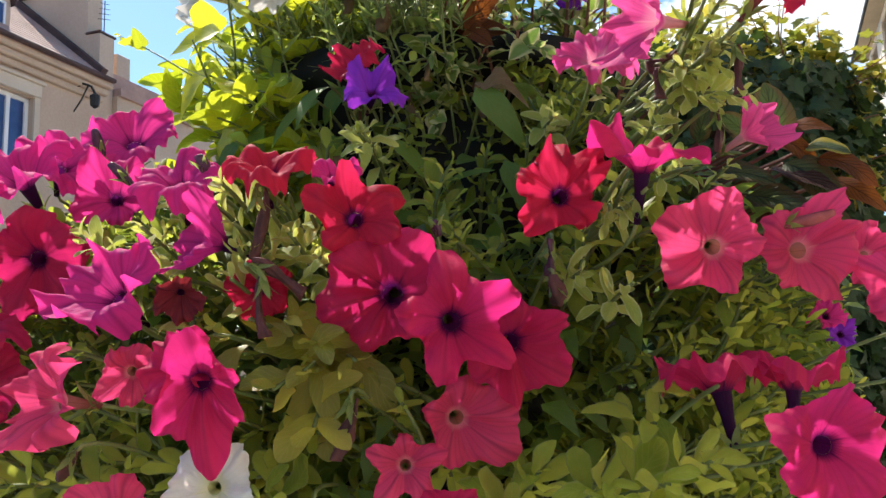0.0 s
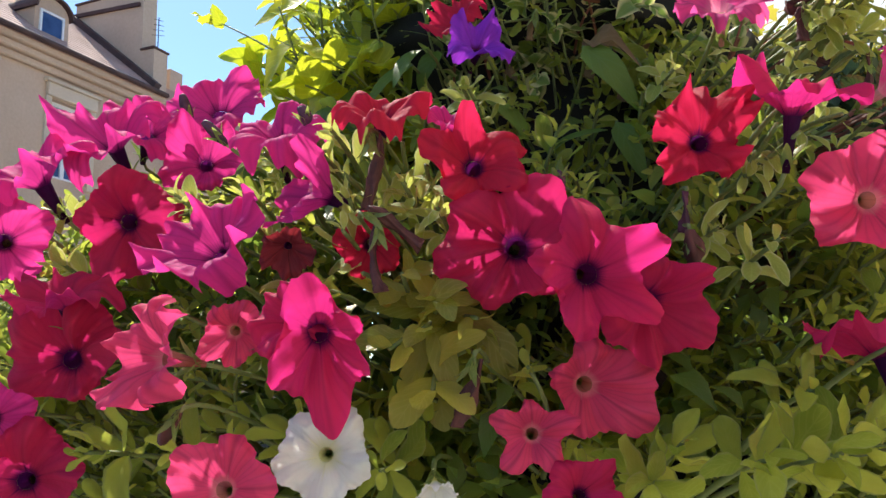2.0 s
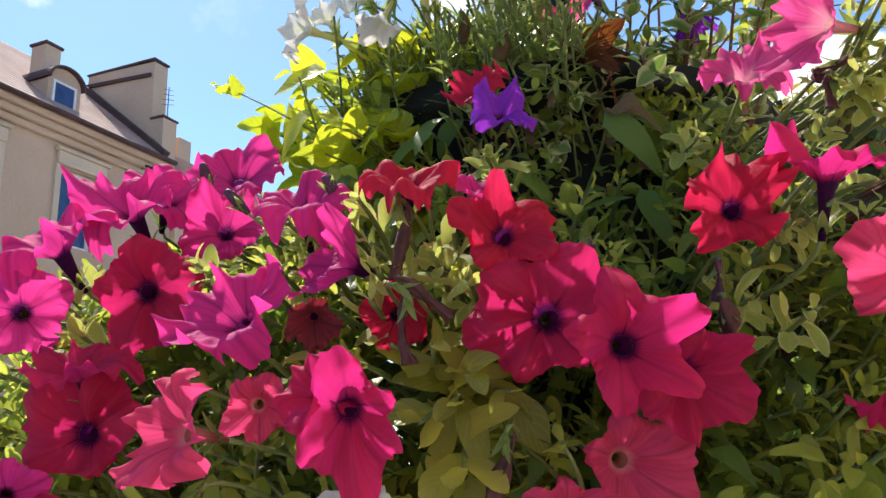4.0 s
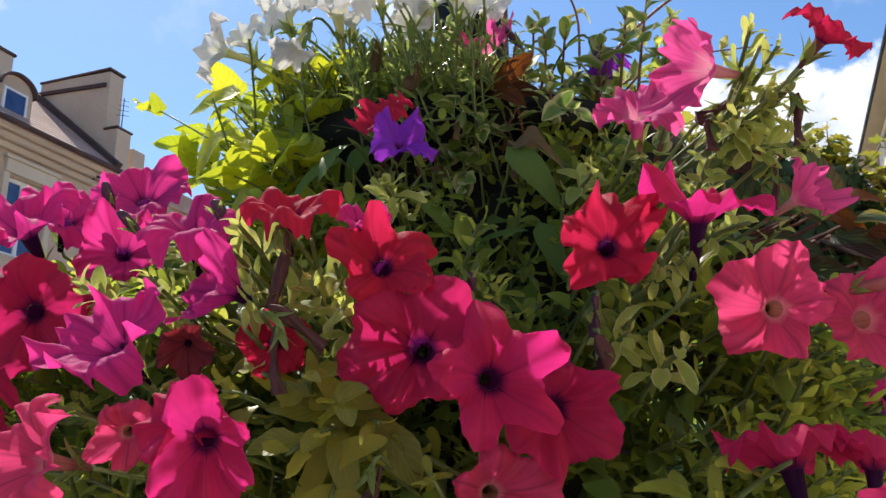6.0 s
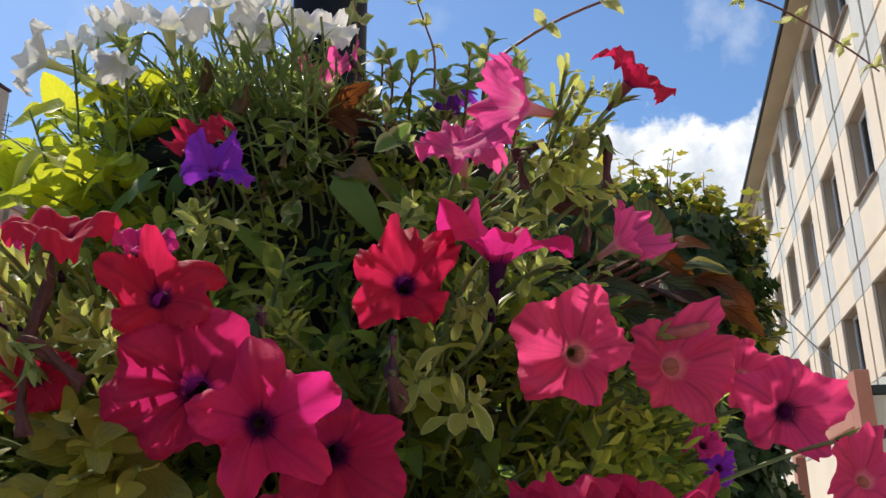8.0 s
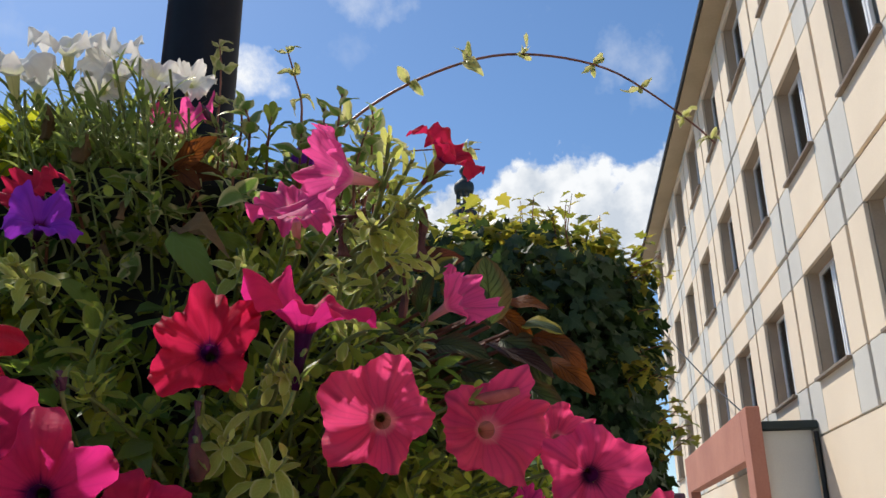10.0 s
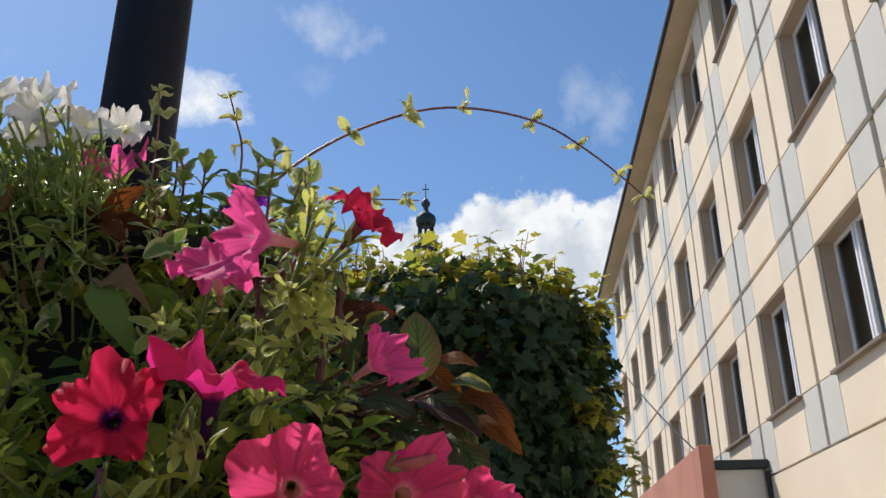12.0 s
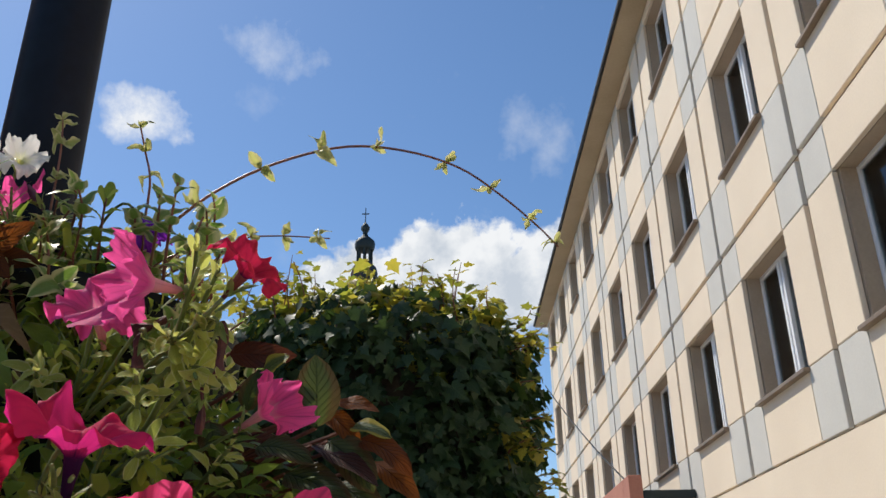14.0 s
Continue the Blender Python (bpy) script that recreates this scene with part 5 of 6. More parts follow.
def scatter(name, mat, poses, templates):
    """Many small leaves joined in one mesh."""
    vs, fs, uvs, n = [], [], [], 0
    for k, m in enumerate(poses):
        co, polys, uv = templates[k % len(templates)]
        mm = np.array(m)
        vs.append(co @ mm[:3, :3].T + mm[:3, 3])
        fs.extend(tuple(i + n for i in p) for p in polys)
        uvs.extend(uv)
        n += len(co)
    me = bpy.data.meshes.new(name)
    me.from_pydata(np.concatenate(vs).tolist(), [], fs)
    layer = me.uv_layers.new(name="UVMap")
    layer.data.foreach_set("uv", np.array(uvs, dtype=np.float32).ravel())
    me.materials.append(mat)
    me.shade_smooth()
    return new(name, me)


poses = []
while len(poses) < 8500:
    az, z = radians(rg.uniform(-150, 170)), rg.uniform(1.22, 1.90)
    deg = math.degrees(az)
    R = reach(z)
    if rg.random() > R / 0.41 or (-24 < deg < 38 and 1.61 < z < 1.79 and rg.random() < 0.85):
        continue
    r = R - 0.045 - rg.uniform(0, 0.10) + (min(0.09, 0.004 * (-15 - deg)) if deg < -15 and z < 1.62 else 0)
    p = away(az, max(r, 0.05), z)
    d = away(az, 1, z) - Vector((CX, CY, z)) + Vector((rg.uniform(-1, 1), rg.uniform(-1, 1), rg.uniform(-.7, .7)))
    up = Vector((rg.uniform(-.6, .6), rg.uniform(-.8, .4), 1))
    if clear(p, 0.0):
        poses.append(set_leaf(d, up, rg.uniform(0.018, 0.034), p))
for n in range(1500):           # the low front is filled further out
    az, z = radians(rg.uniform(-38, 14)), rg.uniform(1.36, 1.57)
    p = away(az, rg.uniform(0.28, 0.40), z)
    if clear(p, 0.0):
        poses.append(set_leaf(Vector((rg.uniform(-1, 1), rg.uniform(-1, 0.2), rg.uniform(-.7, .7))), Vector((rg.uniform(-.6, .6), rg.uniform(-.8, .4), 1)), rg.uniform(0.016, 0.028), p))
tagged(scatter("inner_foliage", M_LEAF_FILL, poses, tpl), "dense green inner petunia foliage, coloured darker for shade, filling the planter", "foliage", kind="stuff")
store = ([], [])
for n in range(1700):
    az, z, r, deg = spot(rg)
    if -20 < deg < 10 and z < 1.57 and rg.random() < 0.6:
        continue
    sprig(rg, az, z, r, deg, None, None, size_at(rg, z), store)
outer_t = [(np.array([v.co[:] for v in me.vertices]), [tuple(p.vertices) for p in me.polygons], [tuple(l.uv) for l in me.uv_layers[0].data]) for me in leaf_set("leaf", M_LEAF_OUT, (0.17, 0.23), (0.10, 0.40, -0.25), (0.10, 0.40), wave=0.28, tip=0.58, blunt=0.52, rows=5)]
tagged(scatter("outer_foliage", M_LEAF_OUT, store[0], outer_t), "yellow green petunia leaves crowding the outside of the planter", "foliage", kind="stuff")


def stems(name, rows, mat):
    """Thin stems joined in one mesh."""
    vs, fs = [], []
    for pts, rad in rows:
        n = len(vs)
        for i, p in enumerate(pts):
            d = (pts[min(i + 1, len(pts) - 1)] - pts[max(i - 1, 0)]).normalized()
            a = d.cross(Vector((0.31, 0.17, 0.93))).normalized()
            b = d.cross(a)
            vs.extend((p + rad * (a * math.cos(t) + b * math.sin(t)))[:] for t in (0, 2.09, 4.19))
        for i in range(len(pts) - 1):
            for k in range(3):
                fs.append((n + 3 * i + k, n + 3 * i + (k + 1) % 3, n + 3 * i + 3 + (k + 1) % 3, n + 3 * i + 3 + k))
    me = bpy.data.meshes.new(name)
    me.from_pydata(vs, [], fs)
    me.materials.append(mat)
    me.shade_smooth()
    return new(name, me)


tagged(stems("outer_stems", store[1], M_STEM), "thin pale green petunia stems among the leaves", "stems", kind="stuff")

# pale young rosettes with buds
young = tagged(new("young_petunia_shoots"), "pale hairy young petunia shoots with small buds", "plant")
young.location = (-0.2, 0.62, 1.5)


def rosette(tip, d, size, n=12, leaves=None):
    tip, d = Vector(tip), Vector(d).normalized()
    root = tip - d * 0.05 + (Vector((CX, CY, tip.z - 0.05)) - tip).normalized() * 0.07
    if tip.z < 1.50 and leaves is None:
        leaves = LEAVES
    if leaves is OLIVES:        # few, broad leaves
        n, size = 6, size * 0.95
    if leaves is None:
        n, size = n + 3, size * 0.82
    shoot(rg, young, root, tip, leaves or YOUNGS, n, size, 0.0019, start=0.55, spread=0.8, small_tip=0.5, bend=0.012)


rosette((-0.363, 0.449, 1.628), (0.309, -0.401, 0.863), 0.030, 12)
rosette((-0.331, 0.427, 1.612), (0.223, -0.442, 0.869), 0.030, 12)
rosette((-0.300, 0.416, 1.610), (0.390, -0.357, 0.849), 0.030, 12)
rosette((-0.285, 0.413, 1.597), (0.047, -0.511, 0.858), 0.030, 12)
rosette((-0.253, 0.420, 1.590), (0.252, -0.511, 0.822), 0.028, 12)
rosette((-0.245, 0.432, 1.601), (0.390, -0.357, 0.849), 0.026, 12)
rosette((-0.372, 0.437, 1.607), (0.167, -0.547, 0.821), 0.030, 12)
rosette((-0.421, 0.436, 1.606), (0.336, -0.471, 0.816), 0.028, 12)
rosette((-0.343, 0.410, 1.575), (0.500, -0.596, 0.628), 0.030, 10)
rosette((-0.279, 0.402, 1.563), (0.291, -0.602, 0.743), 0.030, 12)
rosette((-0.286, 0.397, 1.532), (0.171, -0.871, 0.460), 0.032, 10, OLIVES)
rosette((-0.233, 0.420, 1.525), (0.652, -0.694, 0.304), 0.034, 10, OLIVES)
rosette((-0.024, 0.516, 1.741), (-0.180, -0.658, 0.731), 0.022, 11)
rosette((-0.010, 0.518, 1.727), (0.132, -0.660, 0.740), 0.022, 11)
rosette((0.001, 0.517, 1.709), (0.386, -0.823, 0.416), 0.022, 11)
rosette((-0.028, 0.518, 1.717), (-0.331, -0.905, 0.268), 0.024, 10)
rosette((-0.014, 0.518, 1.697), (0.365, -0.917, -0.157), 0.024, 10)
rosette((-0.035, 0.517, 1.690), (-0.202, -0.978, -0.046), 0.026, 10)
rosette((-0.377, 0.456, 1.644), (0.223, -0.442, 0.869), 0.026, 12)
rosette((-0.289, 0.406, 1.620), (0.223, -0.442, 0.869), 0.028, 12)
rosette((-0.256, 0.426, 1.614), (0.223, -0.442, 0.869), 0.026, 12)
rosette((-0.279, 0.408, 1.582), (0.309, -0.401, 0.863), 0.028, 12)
rosette((-0.234, 0.422, 1.574), (0.223, -0.442, 0.869), 0.028, 12)
rosette((-0.350, 0.396, 1.546), (0.328, -0.690, 0.646), 0.030, 12)
rosette((-0.527, 0.430, 1.610), (0.223, -0.442, 0.869), 0.028, 12)
rosette((-0.502, 0.415, 1.571), (0.554, -0.412, 0.723), 0.028, 12)
rosette((-0.268, 0.404, 1.540), (0.266, -0.805, 0.531), 0.032, 12, OLIVES)
rosette((-0.249, 0.410, 1.539), (0.449, -0.722, 0.526), 0.030, 10, OLIVES)
rosette((-0.239, 0.413, 1.511), (0.456, -0.780, -0.430), 0.042, 9, OLIVES)
rosette((-0.256, 0.409, 1.501), (-0.183, -0.820, -0.542), 0.040, 8, OLIVES)
rosette((-0.216, 0.429, 1.516), (0.825, -0.557, -0.099), 0.036, 8, OLIVES)
rosette((-0.237, 0.419, 1.479), (0.246, -0.597, -0.763), 0.042, 8, OLIVES)
rosette((-0.271, 0.417, 1.580), (0.189, -0.365, 0.912), 0.024, 12)
rosette((-0.068, 0.477, 1.611), (0.169, -0.914, 0.368), 0.020, 20)
rosette((-0.064, 0.478, 1.622), (0.228, -0.648, 0.727), 0.018, 16)
rosette((-0.058, 0.479, 1.606), (0.674, -0.679, 0.293), 0.020, 16)
rosette((-0.080, 0.485, 1.600), (0.073, -0.997, -0.009), 0.020, 14)
rosette((-0.020, 0.511, 1.725), (-0.088, -0.621, 0.779), 0.018, 14)
rosette((-0.005, 0.512, 1.700), (0.647, -0.454, 0.613), 0.022, 10)
rosette((-0.019, 0.519, 1.701), (0.117, -0.597, 0.794), 0.022, 12)
rosette((-0.001, 0.522, 1.666), (0.681, -0.447, -0.580), 0.024, 10)
rosette((-0.033, 0.525, 1.689), (-0.524, -0.845, 0.105), 0.026, 8)
rosette((-0.019, 0.527, 1.666), (0.207, -0.548, -0.811), 0.024, 9)
rosette((-0.054, 0.530, 1.669), (-0.160, -0.949, 0.272), 0.026, 10)
rosette((-0.018, 0.611, 1.645), (0.145, -0.764, 0.629), 0.024, 12)
rosette((-0.036, 0.518, 1.624), (0.380, -0.918, -0.113), 0.026, 10)
rosette((-0.099, 0.566, 1.713), (0.228, -0.648, 0.727), 0.026, 12)
rosette((-0.261, 0.526, 1.680), (0.129, -0.670, 0.731), 0.030, 14)
rosette((-0.129, 0.568, 1.685), (0.178, -0.980, 0.086), 0.028, 10)
rosette((-0.257, 0.528, 1.679), (0.234, -0.671, 0.704), 0.024, 12)
rosette((-0.072, 0.501, 1.556), (0.190, -0.856, 0.480), 0.030, 10)
rosette((-0.103, 0.498, 1.564), (0.224, -0.974, 0.040), 0.028, 10)
rosette((-0.063, 0.489, 1.477), (0.328, -0.456, 0.827), 0.034, 10)
rosette((-0.123, 0.462, 1.453), (0.264, -0.565, 0.781), 0.034, 10)
rosette((-0.083, 0.447, 1.446), (0.427, -0.698, 0.575), 0.036, 10, LEAVES)
rosette((-0.053, 0.446, 1.449), (0.619, -0.619, 0.484), 0.036, 10, LEAVES)
rosette((-0.136, 0.440, 1.435), (0.052, -0.866, 0.497), 0.036, 10, LEAVES)
rosette((-0.029, 0.490, 1.496), (0.328, -0.456, 0.827), 0.034, 10)
rosette((-0.033, 0.454, 1.459), (0.463, -0.506, 0.728), 0.032, 10)
rosette((-0.174, 0.462, 1.450), (0.760, -0.647, 0.062), 0.030, 9)
rosette((-0.258, 0.403, 1.442), (0.587, -0.808, -0.059), 0.030, 10)
rosette((-0.366, 0.382, 1.451), (0.202, -0.947, 0.248), 0.030, 10)
rosette((-0.421, 0.376, 1.451), (0.202, -0.947, 0.248), 0.034, 10)

# narrow-leaved plant under the white flowers
for k in range(60):
    az, z = radians(rg.uniform(-48, 12)), rg.uniform(1.79, 1.90)
    pl = plant_for("white_petunia_plant", az, 1.75, "narrow-leaved plant with thin stems below white flowers", "plant")
    r = reach(z) + rg.uniform(-0.05, 0.03) + (0.03 if math.degrees(az) < -25 else 0)
    tip = away(az, r, z + 0.02)
    shoot(rg, pl, away(az + rg.uniform(-.2, .2), r - 0.06, z - 0.08), tip, NARROWS, 11, 0.026, 0.0013, start=0.2, rise=0.2)
store = ([], [])
for k in range(110):
    az, z = radians(rg.uniform(-45, 15)), rg.uniform(1.79, 1.90)
    r = reach(z) + rg.uniform(-0.07, 0.02) + (0.03 if math.degrees(az) < -25 else 0)
    shoot(rg, None, away(az + rg.uniform(-.2, .2), r - 0.06, z - 0.08), away(az, r, z + 0.02), None, 11, 0.028, 0.0013, start=0.2, rise=0.2, store=store)
for k in range(80):
    tip = Vector((rg.uniform(-0.43, -0.21), rg.uniform(0.585, 0.69), rg.uniform(1.81, 1.87)))
    shoot(rg, None, tip + Vector((rg.uniform(-.03, .03), 0.06, -0.11)), tip, None, 12, 0.027, 0.0013, start=0.2, rise=0.2, store=store)
nar_t = [(np.array([v.co[:] for v in me.vertices]), [tuple(p.vertices) for p in me.polygons], [tuple(l.uv) for l in me.uv_layers[0].data]) for me in NARROWS]
tagged(scatter("narrow_foliage", M_NARROW_OUT, store[0], nar_t), "thin narrow green leaves below the white flowers", "foliage", kind="stuff")
tagged(stems("narrow_stems", store[1], M_STEM), "thin green stems below the white flowers", "stems", kind="stuff")
# lime-leaved trailing plant
lime = tagged(new("lime_leaved_plant"), "trailing plant with large translucent lime yellow leaves", "plant")
lime.location = (-0.42, 0.72, 1.74)
for k in range(36):
    s = rg.random()
    tip = Vector((-0.40 - 0.16 * s + rg.uniform(-.05, .05), 0.63 + 0.10 * s + rg.uniform(-.04, .05), rg.uniform(1.69, 1.88)))
    shoot(rg, lime, tip + Vector((0.08, 0.05, -0.07)), tip, LIMES if k % 5 else LEAVES, 5, 0.042, 0.0015, start=0.4, rise=0.6, small_tip=0.8)
for k in range(14):
    tip = Vector((rg.uniform(-0.47, -0.34), rg.uniform(0.585, 0.64), rg.uniform(1.65, 1.79)))
    shoot(rg, lime, tip + Vector((0.04, 0.08, -0.06)), tip, LIMES if k % 3 else LEAVES, 5, 0.038, 0.0015, start=0.5, rise=0.6, small_tip=0.8)
shoot(rg, lime, (-0.50, 0.69, 1.80), (-0.665, 0.735, 1.905), LIMES, 7, 0.020, 0.0010, M_STEM, bend=0.02, start=0.6)
part("leaf", LIMES[1], parent=lime, at=set_leaf(Vector((-0.8, -0.1, -0.25)), Vector((0.1, -0.8, 0.6)), 0.050, Vector((-0.465, 0.64, 1.835)) - lime.location))
part("leaf", LIMES[3], parent=lime, at=set_leaf(Vector((-0.7, -0.2, -0.75)), Vector((0.0, -0.7, 0.7)), 0.055, Vector((-0.475, 0.65, 1.80)) - lime.location))
# glossy leaves in the middle
glossy = tagged(new("glossy_leaved_plant"), "plant with large smooth dark green oval leaves", "plant")
glossy.location = (-0.22, 0.66, 1.62)
for p, d, up, sz in (((-0.196, 0.60, 1.725), (0.42, -0.05, -0.5), (0.3, -1, 0.4), 0.062), ((-0.175, 0.60, 1.665), (0.22, -0.05, -0.5), (0.4, -1, 0.1), 0.048),
                     ((-0.24, 0.60, 1.66), (-0.2, -0.3, 0.35), (0.2, -0.8, 0.8), 0.05), ((-0.225, 0.59, 1.64), (0.5, -0.2, 0.25), (0, -0.6, 0.8), 0.05),
                     ((-0.23, 0.585, 1.62), (-0.6, -0.4, 0.1), (0, -0.7, 0.7), 0.048), ((-0.20, 0.57, 1.60), (0.6, -0.4, -0.1), (0, -0.7, 0.7), 0.045),
                     ((-0.26, 0.60, 1.63), (-0.5, -0.2, 0.4), (0, -0.8, 0.6), 0.046), ((-0.15, 0.60, 1.62), (0.3, -0.4, 0.3), (0, -0.8, 0.6), 0.046)):
    part("leaf", rg.choice(BIGS), parent=glossy, at=set_leaf(Vector(d), Vector(up), sz, Vector(p) - glossy.location))
    part("leaf_stalk", tube(bmesh.new(), bezier(Vector(p) - glossy.location, Vector((p[0], p[1] + 0.03, p[2])) - glossy.location, Vector((CX + 0.05, 0.70, p[2] - 0.06)) - glossy.location, 5), [0.0014] * 6, 5), M_STEM, glossy)
for k in range(14):
    az, z = radians(rg.uniform(-42, 16)), rg.uniform(1.62, 1.77)
    p = away(az, reach(z) - rg.uniform(0.005, 0.03), z) - glossy.location
    out = away(az, 1, z) - Vector((CX, CY, z))
    d = out * 0.4 + Vector((rg.uniform(-.8, .8), 0, rg.uniform(-.8, .3)))
    part("leaf", rg.choice(BIGS), parent=glossy, at=set_leaf(d, out + Vector((rg.uniform(-.3, .3), 0, 0.6)), rg.uniform(0.038, 0.055), p))
    part("leaf_stalk", tube(bmesh.new(), bezier(p, p - out * 0.03, p - out * 0.08 - Vector((0, 0, 0.05)), 4), [0.0012] * 5, 5), M_STEM, glossy)
# variegated trailing plant over the top
varieg = tagged(new("variegated_plant"), "trailing plant with small green leaves edged in cream", "plant")
varieg.location = (-0.22, 0.80, 1.80)
for k in range(46):
    az, z = radians(rg.uniform(-5, 100)), rg.uniform(1.74, 1.90)
    r = reach(z) + rg.uniform(-0.05, 0.02)
    tip = away(az, r, z + 0.015)
    shoot(rg, varieg, away(az + rg.uniform(-.2, .2), r - 0.07, z - 0.06), tip, VARIEGS, 7, 0.024, 0.0014, M_STEM_RED, start=0.3)

for k in range(36):
    tip = Vector((rg.uniform(-0.26, -0.07), rg.uniform(0.67, 0.80), rg.uniform(1.82, 1.895)))
    shoot(rg, varieg, tip + Vector((-0.02, 0.05, -0.07)), tip, VARIEGS if k % 4 else LEAVES, 7, 0.026, 0.0013, M_STEM_RED, start=0.3)


def runner(pts, leaves, pairs, size, radius, plant):
    """A long bare stem with small leaves in pairs at its joints."""
    base = plant.location
    P = [Vector(p) - base for p in pts]
    fine = []
    for i in range(len(P) - 1):
        p0, p1, p2, p3 = P[max(i - 1, 0)], P[i], P[i + 1], P[min(i + 2, len(P) - 1)]
        for s in (0, 0.25, 0.5, 0.75):
            fine.append(0.5 * ((2 * p1) + (p2 - p0) * s + (2 * p0 - 5 * p1 + 4 * p2 - p3) * s * s + (3 * p1 - p0 - 3 * p2 + p3) * s ** 3))
    fine.append(P[-1])
    st = part("runner", tube(bmesh.new(), fine, [radius * (1 - 0.55 * i / len(fine)) for i in range(len(fine))], 7), M_STEM_RED, plant, "arching reddish stem", smooth=True)
    for k in range(pairs):
        f = 0.16 + 0.84 * k / (pairs - 1)
        i = min(int(f * (len(fine) - 1)), len(fine) - 2)
        tan = (fine[i + 1] - fine[i]).normalized()
        sd = tan.cross(Vector((0, 1, 0))).normalized()
        for sg in (1, -1, 0.6, -0.5):
            sz = size * rg.uniform(0.45, 0.95) * (1 - 0.3 * f)
            d = sd * sg * 0.8 + tan * rg.uniform(-0.6, 0.9) + Vector((rg.uniform(-.4, .4), rg.uniform(-.6, .5), 0.1))
            part("leaf", rg.choice(leaves), parent=st, at=set_leaf(d, Vector((rg.uniform(-.7, .7), -0.6, rg.uniform(-.3, .8))), sz, fine[i]))


runner([(-0.20, 0.83, 1.85), (-0.141, 0.82, 1.911), (-0.092, 0.82, 1.949), (-0.037, 0.82, 1.974), (0.021, 0.82, 1.987), (0.078, 0.82, 1.981), (0.132, 0.82, 1.961), (0.173, 0.825, 1.932), (0.209, 0.83, 1.899), (0.228, 0.83, 1.876)], CRISPS, 8, 0.030, 0.0018, varieg)
runner([(-0.19, 0.85, 1.88), (-0.187, 0.85, 1.961), (-0.197, 0.85, 2.003), (-0.208, 0.85, 2.04)], CRISPS, 4, 0.024, 0.0016, varieg)
runner([(-0.16, 0.86, 1.83), (-0.098, 0.86, 1.897), (-0.063, 0.86, 1.907), (0.001, 0.86, 1.903)], CRISPS, 5, 0.024, 0.0013, varieg)
runner([(-0.25, 0.78, 1.86), (-0.245, 0.77, 1.95), (-0.25, 0.77, 2.0)], CRISPS, 4, 0.026, 0.0013, varieg)
# dark veined plant on the street side
coleus = tagged(new("dark_veined_plant"), "plant with dark green and russet leaves with heavy veins", "plant")
coleus.location = (-0.05, 0.80, 1.62)
for p, tip, up, russet in (((0.014, 0.742, 1.684), (0.016, 0.722, 1.737), (0.25, -1, 0.15), 0), ((0.024, 0.765, 1.710), (0.062, 0.75, 1.703), (0.1, -0.75, 0.65), 1),
                           ((0.047, 0.755, 1.677), (0.091, 0.74, 1.656), (0.35, -0.8, 0.5), 1), ((0.058, 0.77, 1.662), (0.096, 0.755, 1.632), (0.4, -0.9, 0.3), 1),
                           ((0.039, 0.76, 1.688), (0.072, 0.745, 1.683), (0.1, -0.7, 0.7), 2), ((0.018, 0.765, 1.700), (0.048, 0.75, 1.678), (0.5, -0.9, 0.1), 1),
                           ((0.010, 0.75, 1.672), (0.066, 0.73, 1.642), (0.3, -0.6, 0.8), 3), ((-0.034, 0.75, 1.671), (0.012, 0.73, 1.664), (0.0, -0.8, 0.7), 0),
                           ((-0.064, 0.76, 1.752), (-0.010, 0.74, 1.743), (0.1, -0.9, -0.3), 3), ((0.002, 0.76, 1.698), (-0.024, 0.745, 1.724), (-0.2, -1, 0.3), 0),
                           ((-0.010, 0.75, 1.650), (0.046, 0.73, 1.628), (0.2, -0.7, 0.7), 0), ((0.022, 0.755, 1.676), (0.062, 0.735, 1.642), (0.3, -0.9, 0.4), 0),
                           ((-0.034, 0.75, 1.730), (-0.012, 0.735, 1.743), (0.1, -0.9, 0.5), 2), ((-0.045, 0.755, 1.702), (-0.035, 0.735, 1.728), (0.0, -1, 0.2), 0),
                           ((0.030, 0.765, 1.645), (0.070, 0.745, 1.612), (0.3, -0.8, 0.5), 0), ((-0.005, 0.75, 1.635), (0.030, 0.73, 1.595), (0.2, -0.9, 0.3), 3),
                           ((-0.055, 0.745, 1.665), (-0.045, 0.73, 1.612), (0.0, -1, 0.2), 0), ((-0.07, 0.74, 1.690), (-0.055, 0.72, 1.655), (0.2, -0.9, 0.4), 0)):
    run = Vector(tip) - Vector(p)
    lf = part("leaf", rg.choice((COLEUS, RUSSETS, EDGED, RUDDY)[russet]), parent=coleus, at=set_leaf(run, Vector(up), run.length, Vector(p) - coleus.location), label=("", "russet leaf glowing orange", "green leaf with a yellow edge", "dark reddish brown leaf")[russet])
    part("leaf_stalk", tube(bmesh.new(), bezier(Vector(p) - coleus.location, Vector((p[0] - 0.03, p[1] + 0.02, p[2] - 0.01)) - coleus.location, Vector((CX + 0.14, CY - 0.03, p[2] - 0.05)) - coleus.location, 5), [0.0017] * 6, 5), M_STEM_RED, coleus)
for k in range(18):
    az = radians(rg.uniform(8, 62))
    root = away(az, 0.17, 1.79)
    shoot(rg, varieg, root, away(az + rg.uniform(-.25, .25), rg.uniform(0.225, 0.265), rg.uniform(1.70, 1.79)), VARIEGS if rg.random() < 0.4 else LEAVES, 7, 0.026, 0.0014, start=0.35)
